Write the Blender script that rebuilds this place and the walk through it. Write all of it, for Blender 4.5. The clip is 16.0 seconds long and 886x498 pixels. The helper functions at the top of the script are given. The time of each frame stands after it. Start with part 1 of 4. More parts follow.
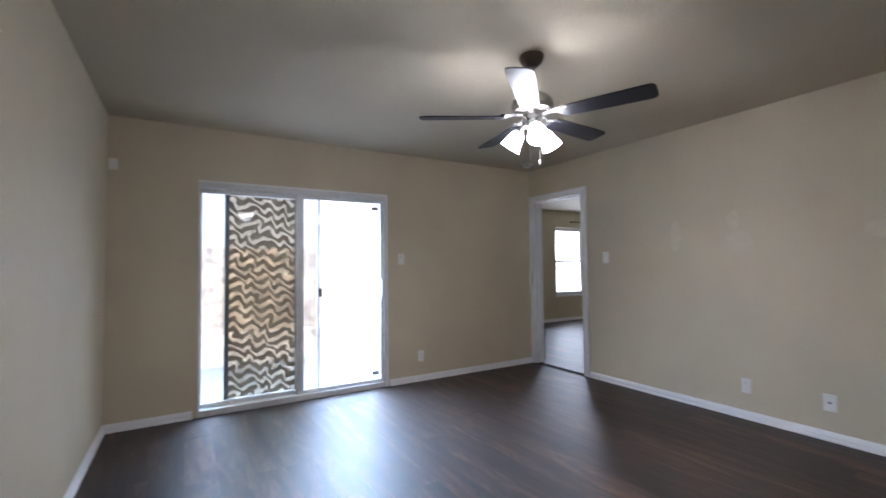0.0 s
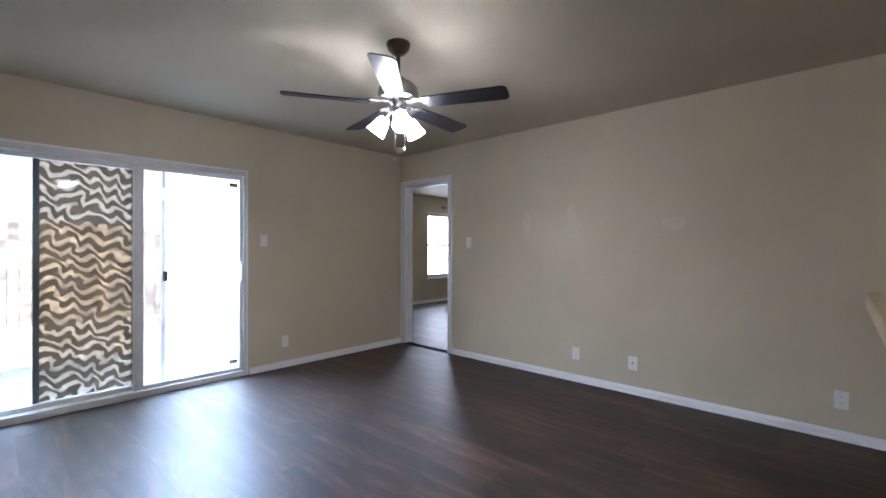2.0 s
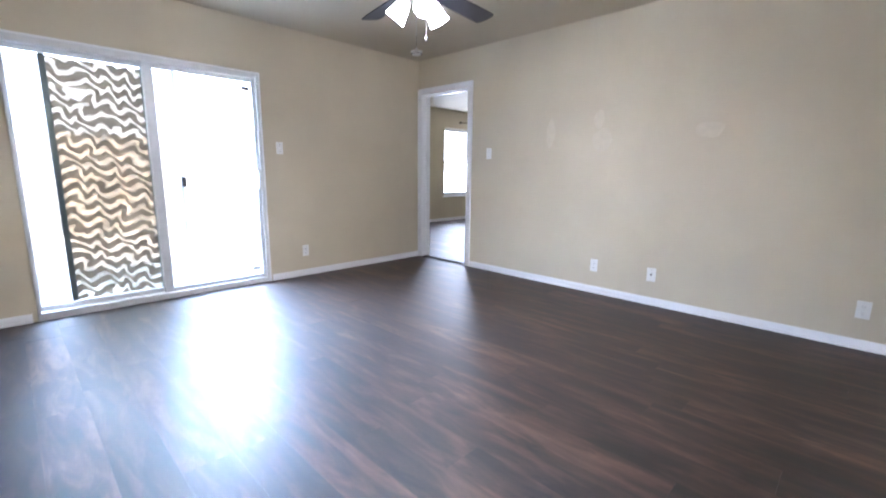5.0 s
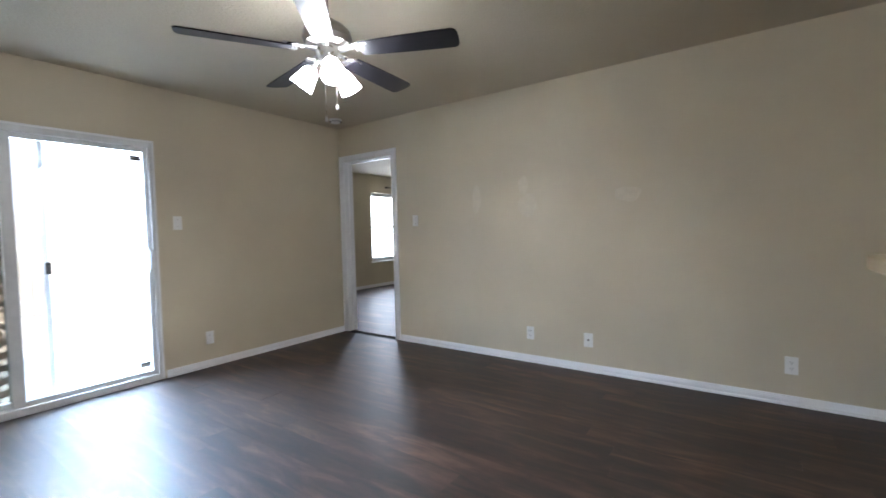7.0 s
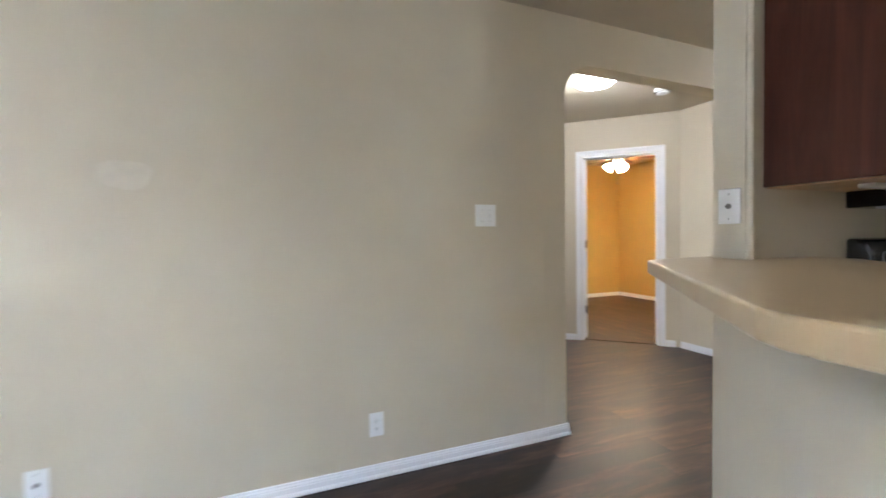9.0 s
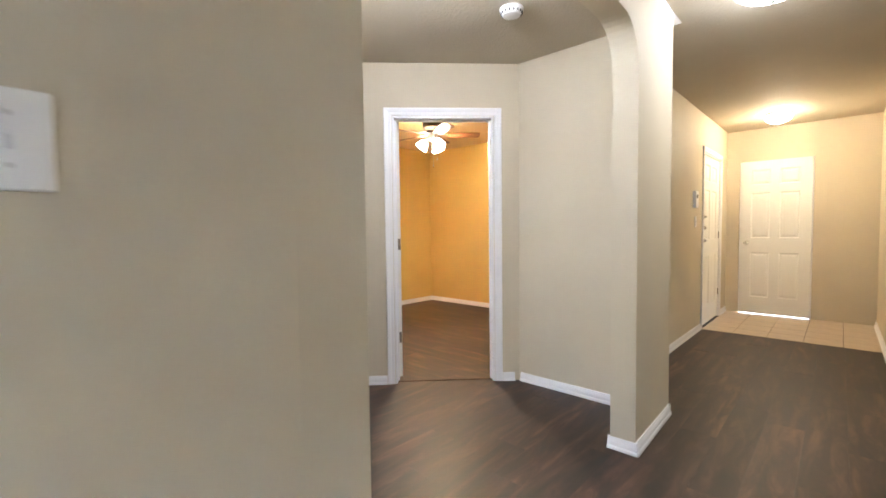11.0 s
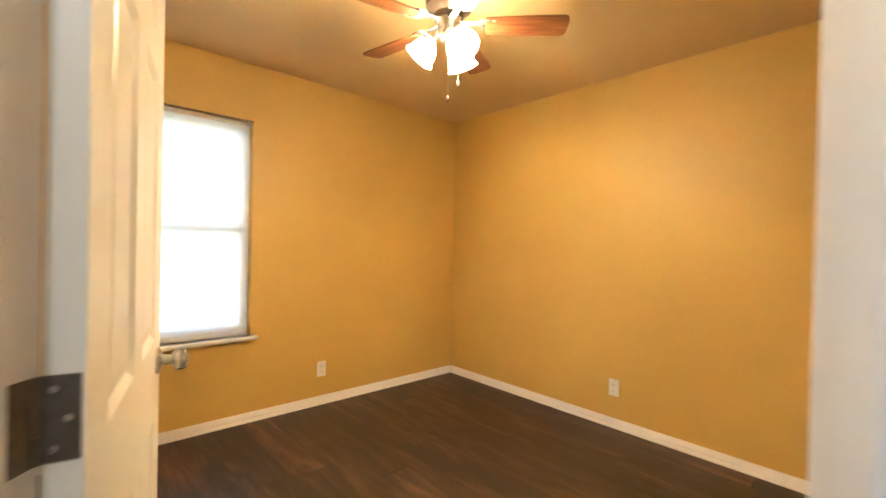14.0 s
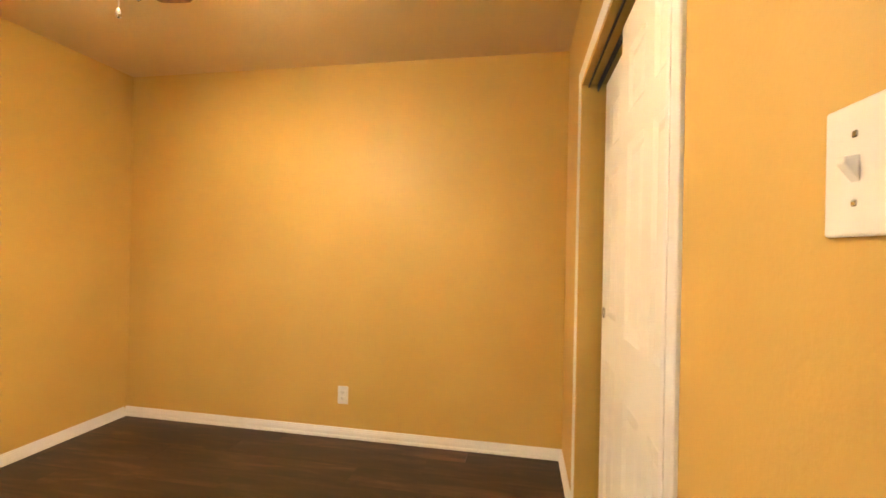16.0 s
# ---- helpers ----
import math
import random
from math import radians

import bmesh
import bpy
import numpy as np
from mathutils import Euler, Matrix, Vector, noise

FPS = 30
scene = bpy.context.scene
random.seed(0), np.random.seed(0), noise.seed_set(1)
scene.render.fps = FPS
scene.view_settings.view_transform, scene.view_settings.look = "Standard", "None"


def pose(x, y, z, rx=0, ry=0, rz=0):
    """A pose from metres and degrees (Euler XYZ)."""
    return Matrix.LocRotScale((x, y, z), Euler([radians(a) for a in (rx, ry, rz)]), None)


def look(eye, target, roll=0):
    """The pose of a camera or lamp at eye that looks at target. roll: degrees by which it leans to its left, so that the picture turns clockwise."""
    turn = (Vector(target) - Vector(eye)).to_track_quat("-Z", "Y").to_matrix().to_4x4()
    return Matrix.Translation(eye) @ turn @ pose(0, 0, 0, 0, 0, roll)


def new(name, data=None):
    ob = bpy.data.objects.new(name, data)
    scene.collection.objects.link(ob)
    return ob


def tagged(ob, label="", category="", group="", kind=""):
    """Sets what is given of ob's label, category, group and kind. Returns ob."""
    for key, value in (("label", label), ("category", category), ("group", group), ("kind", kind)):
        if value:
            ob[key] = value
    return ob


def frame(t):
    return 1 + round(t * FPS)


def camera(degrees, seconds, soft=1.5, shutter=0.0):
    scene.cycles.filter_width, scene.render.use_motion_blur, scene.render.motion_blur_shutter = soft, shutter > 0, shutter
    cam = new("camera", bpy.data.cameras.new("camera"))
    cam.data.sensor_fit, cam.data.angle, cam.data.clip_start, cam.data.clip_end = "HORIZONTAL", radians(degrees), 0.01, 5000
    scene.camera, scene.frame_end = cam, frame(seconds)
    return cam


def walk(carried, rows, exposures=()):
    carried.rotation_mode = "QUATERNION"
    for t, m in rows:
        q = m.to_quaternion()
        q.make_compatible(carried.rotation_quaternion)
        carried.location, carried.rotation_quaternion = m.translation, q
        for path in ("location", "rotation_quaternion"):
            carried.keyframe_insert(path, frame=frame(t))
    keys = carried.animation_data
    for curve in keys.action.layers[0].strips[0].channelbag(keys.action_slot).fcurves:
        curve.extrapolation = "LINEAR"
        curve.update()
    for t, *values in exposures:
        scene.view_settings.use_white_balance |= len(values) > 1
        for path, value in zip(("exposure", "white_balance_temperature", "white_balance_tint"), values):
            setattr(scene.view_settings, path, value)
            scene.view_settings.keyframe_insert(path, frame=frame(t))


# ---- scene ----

# ------------------------------------------------------------- camera and walk
cam = camera(91.9, 16.0, 1.6, 0.4)
PATH = [
    (0, (-3.856, -4.198, 1.246), (-2.826, -2.485, 1.327), -0.7),
    (0.5, (-3.833, -4.234, 1.206), (-2.558, -2.693, 1.261), 0.1),
    (1, (-3.835, -4.262, 1.222), (-2.427, -2.841, 1.254), 0.6),
    (1.5, (-3.837, -4.273, 1.242), (-2.36, -2.924, 1.259), 0.3),
    (2, (-3.825, -4.29, 1.25), (-2.355, -2.933, 1.248), 0.1),
    (2.5, (-3.841, -4.254, 1.192), (-2.4, -2.881, 0.998), 0.5),
    (3, (-3.84, -4.231, 1.113), (-2.526, -2.924, 0.36), 1.3),
    (3.5, (-3.778, -4.281, 1.062), (-2.621, -3.042, 0.0), 1.2),
    (4, (-3.782, -4.254, 1.035), (-2.662, -3.032, -0.083), 0.6),
    (4.5, (-3.817, -4.229, 1.049), (-2.593, -2.893, 0.201), 0.2),
    (4.7, (-3.83, -4.23, 1.08), (-2.516, -2.813, 0.563), -0.1),
    (7, (-3.581, -4.066, 1.204), (-1.953, -2.908, 1.12), -1.4),
    (7.5, (-3.281, -3.942, 1.218), (-1.456, -3.141, 1.056), -0.3),
    (8, (-2.942, -3.735, 1.197), (-0.95, -3.581, 1.104), -3.4),
    (8.2, (-2.814, -3.728, 1.199), (-0.819, -3.772, 1.073), -2.7),
    (8.5, (-2.519, -3.743, 1.183), (-0.546, -4.054, 1.1), -2.3),
    (9, (-2.08, -3.848, 1.191), (-0.223, -4.587, 1.132), -0.9),
    (9.5, (-1.672, -4.006, 1.196), (-0.082, -5.214, 1.073), -2.1),
    (10, (-1.277, -4.33, 1.198), (0.175, -5.701, 1.084), -0.7),
    (10.2, (-1.165, -4.435, 1.191), (0.244, -5.851, 1.085), 0.1),
    (12.3, (0.236, -6.056, 1.197), (1.575, -7.539, 1.117), -0.9),
    (12.5, (0.386, -6.248, 1.207), (1.788, -7.674, 1.17), -0.2),
    (12.8, (0.533, -6.438, 1.222), (1.954, -7.844, 1.154), 1.2),
    (13, (0.698, -6.597, 1.206), (2.128, -7.994, 1.157), 1.7),
    (13.2, (0.815, -6.703, 1.224), (2.255, -8.089, 1.152), 0.5),
    (13.5, (1.014, -6.895, 1.224), (2.413, -8.32, 1.125), 0.3),
    (13.8, (1.167, -7.06, 1.222), (2.599, -8.455, 1.175), 1.1),
    (14, (1.291, -7.164, 1.257), (2.773, -8.507, 1.239), 1.3),
    (14.3, (1.391, -7.257, 1.242), (2.872, -8.6, 1.202), 2.2),
    (14.5, (1.472, -7.306, 1.252), (2.844, -8.761, 1.221), 2.5),
    (15, (1.579, -7.392, 1.251), (2.446, -9.194, 1.285), -0.1),
    (15.2, (1.583, -7.402, 1.251), (2.294, -9.271, 1.281), -0.3),
    (15.5, (1.568, -7.407, 1.233), (2.088, -9.338, 1.262), 0.5),
    (16, (1.563, -7.42, 1.25), (1.92, -9.388, 1.256), 1.2),
]
walk(cam, [(t, look(eye, target, roll)) for t, eye, target, roll in PATH],
     [(0, 1.5, 5750, 18), (2.2, 1.6, 5700, 18), (3.4, 1.72, 5550, 19), (4.0, 2.3, 5500, 19), (4.7, 2.65, 5500, 19), (6.9, 1.87, 5850, 14), (8.2, 2.42, 5750, 12), (9.0, 2.72, 5550, 13),
      (10.2, 2.95, 5500, 14), (12.3, 2.75, 5800, 12), (13.2, 2.7, 5900, 11), (14.0, 2.45, 6300, 10), (14.5, 2.4, 6300, 10), (15.2, 2.5, 6300, 10), (16.0, 2.6, 6300, 10)])

# ------------------------------------------------------------- world, sun, large lights
world = bpy.data.worlds.new("sky")
scene.world = world
world.use_nodes = True
wn = world.node_tree.nodes
sky = wn.new("ShaderNodeTexSky")
sky.sky_type = "NISHITA"
sky.sun_disc = False
sky.sun_elevation = radians(48)
sky.sun_rotation = radians(200)
sky.air_density, sky.dust_density = 1.2, 3.0
wn["Background"].inputs["Strength"].default_value = 0.15
world.node_tree.links.new(sky.outputs[0], wn["Background"].inputs["Color"])

sun_data = bpy.data.lights.new("sun", "SUN")
sun_data.energy, sun_data.angle, sun_data.color = 5.0, radians(0.6), (1, 0.96, 0.9)
sun = new("sun", sun_data)
sun.matrix_world = look((-3, -20, 30), (0.5, 4, 0))


def area_lamp(name, at, aim, w, h, watts, colour, spread=180):
    d = bpy.data.lights.new(name, "AREA")
    d.shape, d.size, d.size_y, d.energy, d.color = "RECTANGLE", w, h, watts, colour
    d.spread = radians(spread)
    o = new(name, d)
    o.matrix_world = look(at, aim)
    return o


def bulb(name, at, watts, colour, size=0.04):
    d = bpy.data.lights.new(name, "POINT")
    d.energy, d.color, d.shadow_soft_size = watts, colour, size
    o = new(name, d)
    o.location = at
    return o


COOL, NEUTRAL, WARM = (0.60, 0.79, 1.0), (0.98, 0.97, 0.97), (1.0, 0.72, 0.39)
area_lamp("daylight_overhead", (-2.9, 1.2, 2.95), (-2.7, -1.6, 0.0), 2.4, 1.4, 120, COOL, 130)
area_lamp("daylight_slider", (-2.4, 4.2, 4.0), (-1.5, -2.6, 0.7), 5.6, 2.8, 265, COOL, 100)
area_lamp("daylight_bedroom_window", (4.525, -7.735, 1.34), (2, -7.735, 1.34), 0.86, 1.46, 1.4, COOL)
area_lamp("daylight_far_window", (3.675, 2.815, 1.33), (3.675, 0, 1.33), 0.89, 1.5, 17, (0.86, 0.92, 1.0))
area_lamp("daylight_bath_window", (4.475, -6.455, 1.35), (2, -6.455, 1.35), 0.69, 1.44, 6, COOL)

# ------------------------------------------------------------- materials
def nodes_of(name):
    m = bpy.data.materials.new(name)
    m.use_nodes = True
    nt = m.node_tree
    return m, nt.nodes, nt.links, nt.nodes["Principled BSDF"]


def ramp(n, stops):
    r = n.new("ShaderNodeValToRGB")
    e = r.color_ramp.elements
    while len(e) < len(stops):
        e.new(0.5)
    for k, (p, c) in enumerate(stops):
        e[k].position, e[k].color = p, (*c, 1)
    return r


def noise_tex(n, l, vec, scale, detail=3, rough=0.5):
    t = n.new("ShaderNodeTexNoise")
    t.inputs["Scale"].default_value, t.inputs["Detail"].default_value = scale, detail
    t.inputs["Roughness"].default_value = rough
    if vec:
        l.new(vec, t.inputs["Vector"])
    return t


def add_bump(n, l, p, height, strength, dist):
    b = n.new("ShaderNodeBump")
    b.inputs["Strength"].default_value, b.inputs["Distance"].default_value = strength, dist
    l.new(height, b.inputs["Height"])
    l.new(b.outputs[0], p.inputs["Normal"])
    return b


def mul(c, k):
    return tuple(v * k for v in c)


def painted(name, colour, rough=0.6, var=0.05, bump=0.25, grain=95, dist=0.002):
    """Rolled or sprayed paint over textured drywall."""
    m, n, l, p = nodes_of(name)
    tc = n.new("ShaderNodeTexCoord")
    big = noise_tex(n, l, tc.outputs["Object"], 1.3, 4)
    r = ramp(n, [(0.3, mul(colour, 1 - var)), (0.7, mul(colour, 1 + var))])
    l.new(big.outputs[0], r.inputs[0])
    l.new(r.outputs[0], p.inputs["Base Color"])
    fine = noise_tex(n, l, tc.outputs["Object"], grain, 2)
    rr = ramp(n, [(0.42, (0, 0, 0)), (0.62, (1, 1, 1))])
    l.new(fine.outputs[0], rr.inputs[0])
    add_bump(n, l, p, rr.outputs[0], bump, dist)
    p.inputs["Roughness"].default_value = rough
    return m


def plain(name, colour, rough=0.4, metal=0.0, var=0.06, scale=18, bump=0.0):
    m, n, l, p = nodes_of(name)
    tc = n.new("ShaderNodeTexCoord")
    t = noise_tex(n, l, tc.outputs["Object"], scale, 4)
    r = ramp(n, [(0.3, mul(colour, 1 - var)), (0.7, mul(colour, 1 + var))])
    l.new(t.outputs[0], r.inputs[0])
    l.new(r.outputs[0], p.inputs["Base Color"])
    q = n.new("ShaderNodeMapRange")
    q.inputs["To Min"].default_value, q.inputs["To Max"].default_value = rough * 0.85, min(1, rough * 1.15)
    l.new(t.outputs[0], q.inputs["Value"])
    l.new(q.outputs[0], p.inputs["Roughness"])
    p.inputs["Metallic"].default_value = metal
    if bump:
        add_bump(n, l, p, t.outputs[0], bump, 0.002)
    return m


def wood(name, dark, mid, light, rough=0.4, stretch=(1.5, 22, 22), bump=0.12, pieces=0.0, spec=0.5, coat=0.0):
    """Long grain along the local x axis; pieces: how far single boards differ."""
    m, n, l, p = nodes_of(name)
    tc, info = n.new("ShaderNodeTexCoord"), n.new("ShaderNodeObjectInfo")
    mp = n.new("ShaderNodeMapping")
    mp.inputs["Scale"].default_value = stretch
    off = n.new("ShaderNodeVectorMath")
    off.operation = "SCALE"
    off.inputs["Scale"].default_value = 37.0
    comb = n.new("ShaderNodeCombineXYZ")
    for k in range(3):
        l.new(info.outputs["Random"], comb.inputs[k])
    l.new(comb.outputs[0], off.inputs[0])
    l.new(tc.outputs["Object"], mp.inputs["Vector"])
    add = n.new("ShaderNodeVectorMath")
    l.new(mp.outputs[0], add.inputs[0])
    l.new(off.outputs[0], add.inputs[1])
    g = noise_tex(n, l, add.outputs[0], 1.0, 7, 0.62)
    g.inputs["Distortion"].default_value = 0.6
    r = ramp(n, [(0.34, dark), (0.5, mid), (0.68, light)])
    l.new(g.outputs[0], r.inputs[0])
    col = r.outputs[0]
    if pieces:
        m2 = n.new("ShaderNodeMapping")
        m2.inputs["Scale"].default_value = (0.8, 6, 6)
        l.new(tc.outputs["Object"], m2.inputs["Vector"])
        a2 = n.new("ShaderNodeVectorMath")
        l.new(m2.outputs[0], a2.inputs[0])
        l.new(off.outputs[0], a2.inputs[1])
        g2 = noise_tex(n, l, a2.outputs[0], 1.3, 3, 0.5)
        r2 = ramp(n, [(0.33, (0.5, 0.5, 0.52)), (0.5, (1, 1, 1)), (0.68, (1.5, 1.4, 1.3))])
        l.new(g2.outputs[0], r2.inputs[0])
        x2 = n.new("ShaderNodeMix")
        x2.data_type, x2.blend_type = "RGBA", "MULTIPLY"
        x2.inputs[0].default_value = 1.0
        l.new(col, x2.inputs[6])
        l.new(r2.outputs[0], x2.inputs[7])
        col = x2.outputs[2]
        tone = ramp(n, [(0.0, (1 - pieces, 1 - pieces, 1 - pieces)), (0.6, (1, 1, 1)),
                        (0.9, (1 + pieces, 1 + 0.8 * pieces, 1 + 0.6 * pieces)), (1.0, (1 + 2 * pieces, 1 + 1.4 * pieces, 1 + pieces))])
        l.new(info.outputs["Random"], tone.inputs[0])
        mx = n.new("ShaderNodeMix")
        mx.data_type, mx.blend_type = "RGBA", "MULTIPLY"
        mx.inputs[0].default_value = 1.0
        l.new(col, mx.inputs[6])
        l.new(tone.outputs[0], mx.inputs[7])
        col = mx.outputs[2]
    l.new(col, p.inputs["Base Color"])
    q = n.new("ShaderNodeMapRange")
    q.inputs["To Min"].default_value, q.inputs["To Max"].default_value = rough * 0.85, rough * 1.2
    l.new(g.outputs[0], q.inputs["Value"])
    l.new(q.outputs[0], p.inputs["Roughness"])
    add_bump(n, l, p, g.outputs[0], bump, 0.001)
    p.inputs["Specular IOR Level"].default_value = spec
    p.inputs["Coat Weight"].default_value, p.inputs["Coat Roughness"].default_value = coat, 0.36
    return m


def glowing(name, colour, strength, base=(0.9, 0.9, 0.88)):
    m, n, l, p = nodes_of(name)
    p.inputs["Base Color"].default_value = (*base, 1)
    p.inputs["Emission Color"].default_value = (*colour, 1)
    p.inputs["Emission Strength"].default_value = strength
    p.inputs["Roughness"].default_value = 0.3
    return m


def glass_mat(name):
    m, n, l, p = nodes_of(name)
    p.inputs["Base Color"].default_value = (0.97, 0.985, 0.98, 1)
    p.inputs["Transmission Weight"].default_value = 1.0
    p.inputs["Roughness"].default_value = 0.0
    p.inputs["IOR"].default_value = 1.45
    return m


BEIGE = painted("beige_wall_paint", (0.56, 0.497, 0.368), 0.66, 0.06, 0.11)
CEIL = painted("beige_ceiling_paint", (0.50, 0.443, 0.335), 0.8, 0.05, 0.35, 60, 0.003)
CEIL_G = painted("golden_beige_ceiling_paint", (0.66, 0.49, 0.25), 0.8, 0.05, 0.2, 60, 0.003)
GOLD = painted("golden_wall_paint", (0.585, 0.385, 0.10), 0.5, 0.06, 0.07)
TRIM = painted("white_trim_paint", (0.795, 0.80, 0.815), 0.32, 0.02, 0.02, 40, 0.001)
DOORW = painted("white_door_paint", (0.78, 0.78, 0.75), 0.33, 0.02, 0.05, 50, 0.001)
PLASTIC = plain("white_plastic", (0.78, 0.78, 0.76), 0.35, 0, 0.03)
FLOORW = wood("dark_laminate", (0.0066, 0.0038, 0.0028), (0.031, 0.0166, 0.0107), (0.080, 0.0450, 0.0290), 0.53, (2.5, 13, 13), 0.06, 0.32, 0.46, 0.16)
SUBFLOOR = plain("floor_underlay", (0.008, 0.006, 0.005), 0.8)
ALU = plain("white_aluminium", (0.66, 0.67, 0.67), 0.35, 0.0, 0.05)
STEEL = plain("brushed_nickel", (0.55, 0.54, 0.52), 0.28, 1.0, 0.06, 40)
HINGE = plain("worn_nickel", (0.19, 0.175, 0.16), 0.42, 0.9, 0.15, 60)
BRONZE = plain("aged_bronze_metal", (0.10, 0.075, 0.055), 0.4, 0.8, 0.15)
# nickel darkened: the shade on the fan's motor housing is in its colour
NICKEL_SHADED = plain("shaded_nickel_metal", (0.30, 0.28, 0.255), 0.36, 1.0, 0.08, 30)
DARKM = plain("dark_metal", (0.05, 0.05, 0.05), 0.45, 0.6)
BLACK = plain("black_enamel", (0.012, 0.012, 0.013), 0.12, 0.0, 0.1)
BLADE_D = wood("dark_blade_veneer", (0.004, 0.004, 0.006), (0.008, 0.008, 0.011), (0.016, 0.014, 0.016), 0.42, (3, 40, 40), 0.05, 0.0, 0.3)
BLADE_R = wood("cherry_blade_veneer", (0.10, 0.032, 0.012), (0.20, 0.07, 0.025), (0.30, 0.12, 0.045), 0.35, (3, 40, 40), 0.05)
CABINET = wood("cherry_cabinet_wood", (0.032, 0.0085, 0.0045), (0.056, 0.0155, 0.0075), (0.085, 0.026, 0.012), 0.42, (14, 14, 1.2), 0.06, 0.0, 0.28)
MAPLE = wood("raw_plywood", (0.33, 0.2, 0.09), (0.42, 0.27, 0.13), (0.5, 0.34, 0.18), 0.5, (3, 20, 20), 0.05)
COUNTER = painted("tan_laminate", (0.40, 0.295, 0.165), 0.28, 0.07, 0.02, 70, 0.0005)
TILE = plain("beige_tile", (0.45, 0.36, 0.26), 0.35, 0, 0.12, 9)
GLASS = glass_mat("clear_glass")
SHADE_N = glowing("lit_frosted_glass", (1.0, 0.98, 0.96), 25)
SHADE_W = glowing("lit_warm_frosted_glass", (1.0, 0.75, 0.44), 19)
DOME_W = glowing("lit_warm_dome_glass", (1.0, 0.8, 0.5), 8)
DOME = glowing("lit_dome_glass", (1.0, 0.95, 0.87), 4.5)
CONCRETE = plain("patio_concrete", (0.5, 0.48, 0.44), 0.9, 0, 0.1, 5, 0.3)
FENCE = wood("fence_wood", (0.44, 0.395, 0.34), (0.50, 0.455, 0.395), (0.57, 0.525, 0.465), 0.8, (2, 14, 14), 0.2, 0.2)
GRASS = plain("dry_lawn", (0.16, 0.17, 0.08), 0.95, 0, 0.3, 3, 0.4)
BLIND = plain("white_vinyl_blind", (0.8, 0.8, 0.79), 0.5, 0, 0.02)
PATCH = plain("pale_filler_patch", (0.595, 0.535, 0.415), 0.75, 0, 0.05)

# ------------------------------------------------------------- mesh helpers
def mesh_of(bm, name, material):
    bmesh.ops.recalc_face_normals(bm, faces=bm.faces)
    me = bpy.data.meshes.new(name)
    bm.to_mesh(me)
    bm.free()
    for mt in (material if isinstance(material, (list, tuple)) else [material]):
        me.materials.append(mt)
    return me


def part(name, bm, material, parent=None, label="", at=None):
    ob = new(name, mesh_of(bm, name, material))
    if parent is not None:
        ob.parent = parent
    if at is not None:
        ob.matrix_basis = at
    if label:
        ob["label"] = label
    return ob


def thing(name, label, category, group="", kind="", at=None):
    e = new(name)
    e.empty_display_size = 0.1
    if at is not None:
        e.matrix_basis = at
    return tagged(e, label, category, group, kind)


def smooth(ob, angle=35):
    me = ob.data
    me.shade_smooth()
    me.set_sharp_from_angle(angle=radians(angle))
    return ob


def boxes(*specs, bevel=0.0, seg=1):
    """One bmesh of boxes (x0, y0, z0, x1, y1, z1)."""
    bm = bmesh.new()
    for x0, y0, z0, x1, y1, z1 in specs:
        v = [bm.verts.new((x, y, z)) for z in (z0, z1) for y in (y0, y1) for x in (x0, x1)]
        for f in ((0, 2, 3, 1), (4, 5, 7, 6), (0, 1, 5, 4), (2, 6, 7, 3), (0, 4, 6, 2), (1, 3, 7, 5)):
            bm.faces.new([v[k] for k in f])
    if bevel:
        bmesh.ops.bevel(bm, geom=list(bm.edges), offset=bevel, segments=seg, affect="EDGES", profile=0.5)
    return bm


def prism(outline, z0, z1, axis="z", bevel=0.0, seg=2):
    """A polygon drawn out from z0 to z1. axis z: outline in x, y; axis y: outline in x, z, drawn along y."""
    bm = bmesh.new()
    put = (lambda a, b, c: (a, b, c)) if axis == "z" else (lambda a, b, c: (a, c, b))
    lo = [bm.verts.new(put(a, b, z0)) for a, b in outline]
    hi = [bm.verts.new(put(a, b, z1)) for a, b in outline]
    bm.faces.new(lo)
    bm.faces.new(hi[::-1])
    k = len(outline)
    for i in range(k):
        bm.faces.new((lo[i], lo[(i + 1) % k], hi[(i + 1) % k], hi[i]))
    bmesh.ops.recalc_face_normals(bm, faces=bm.faces)
    if bevel:
        bmesh.ops.bevel(bm, geom=list(bm.edges), offset=bevel, segments=seg, affect="EDGES", profile=0.5)
    return bm


def lathe(profile, seg=28, bm=None, m=None):
    """Rings (radius, z) turned about the z axis."""
    bm = bm or bmesh.new()
    m = m or Matrix()
    rings = []
    for r, z in profile:
        if r < 1e-5:
            rings.append([bm.verts.new(m @ Vector((0, 0, z)))])
        else:
            rings.append([bm.verts.new(m @ Vector((r * math.cos(2 * math.pi * k / seg), r * math.sin(2 * math.pi * k / seg), z))) for k in range(seg)])
    for a, b in zip(rings, rings[1:]):
        if len(a) == 1 and len(b) == 1:
            continue
        for k in range(seg):
            j = (k + 1) % seg
            if len(a) == 1:
                bm.faces.new((a[0], b[j], b[k]))
            elif len(b) == 1:
                bm.faces.new((a[k], a[j], b[0]))
            else:
                bm.faces.new((a[k], a[j], b[j], b[k]))
    return bm


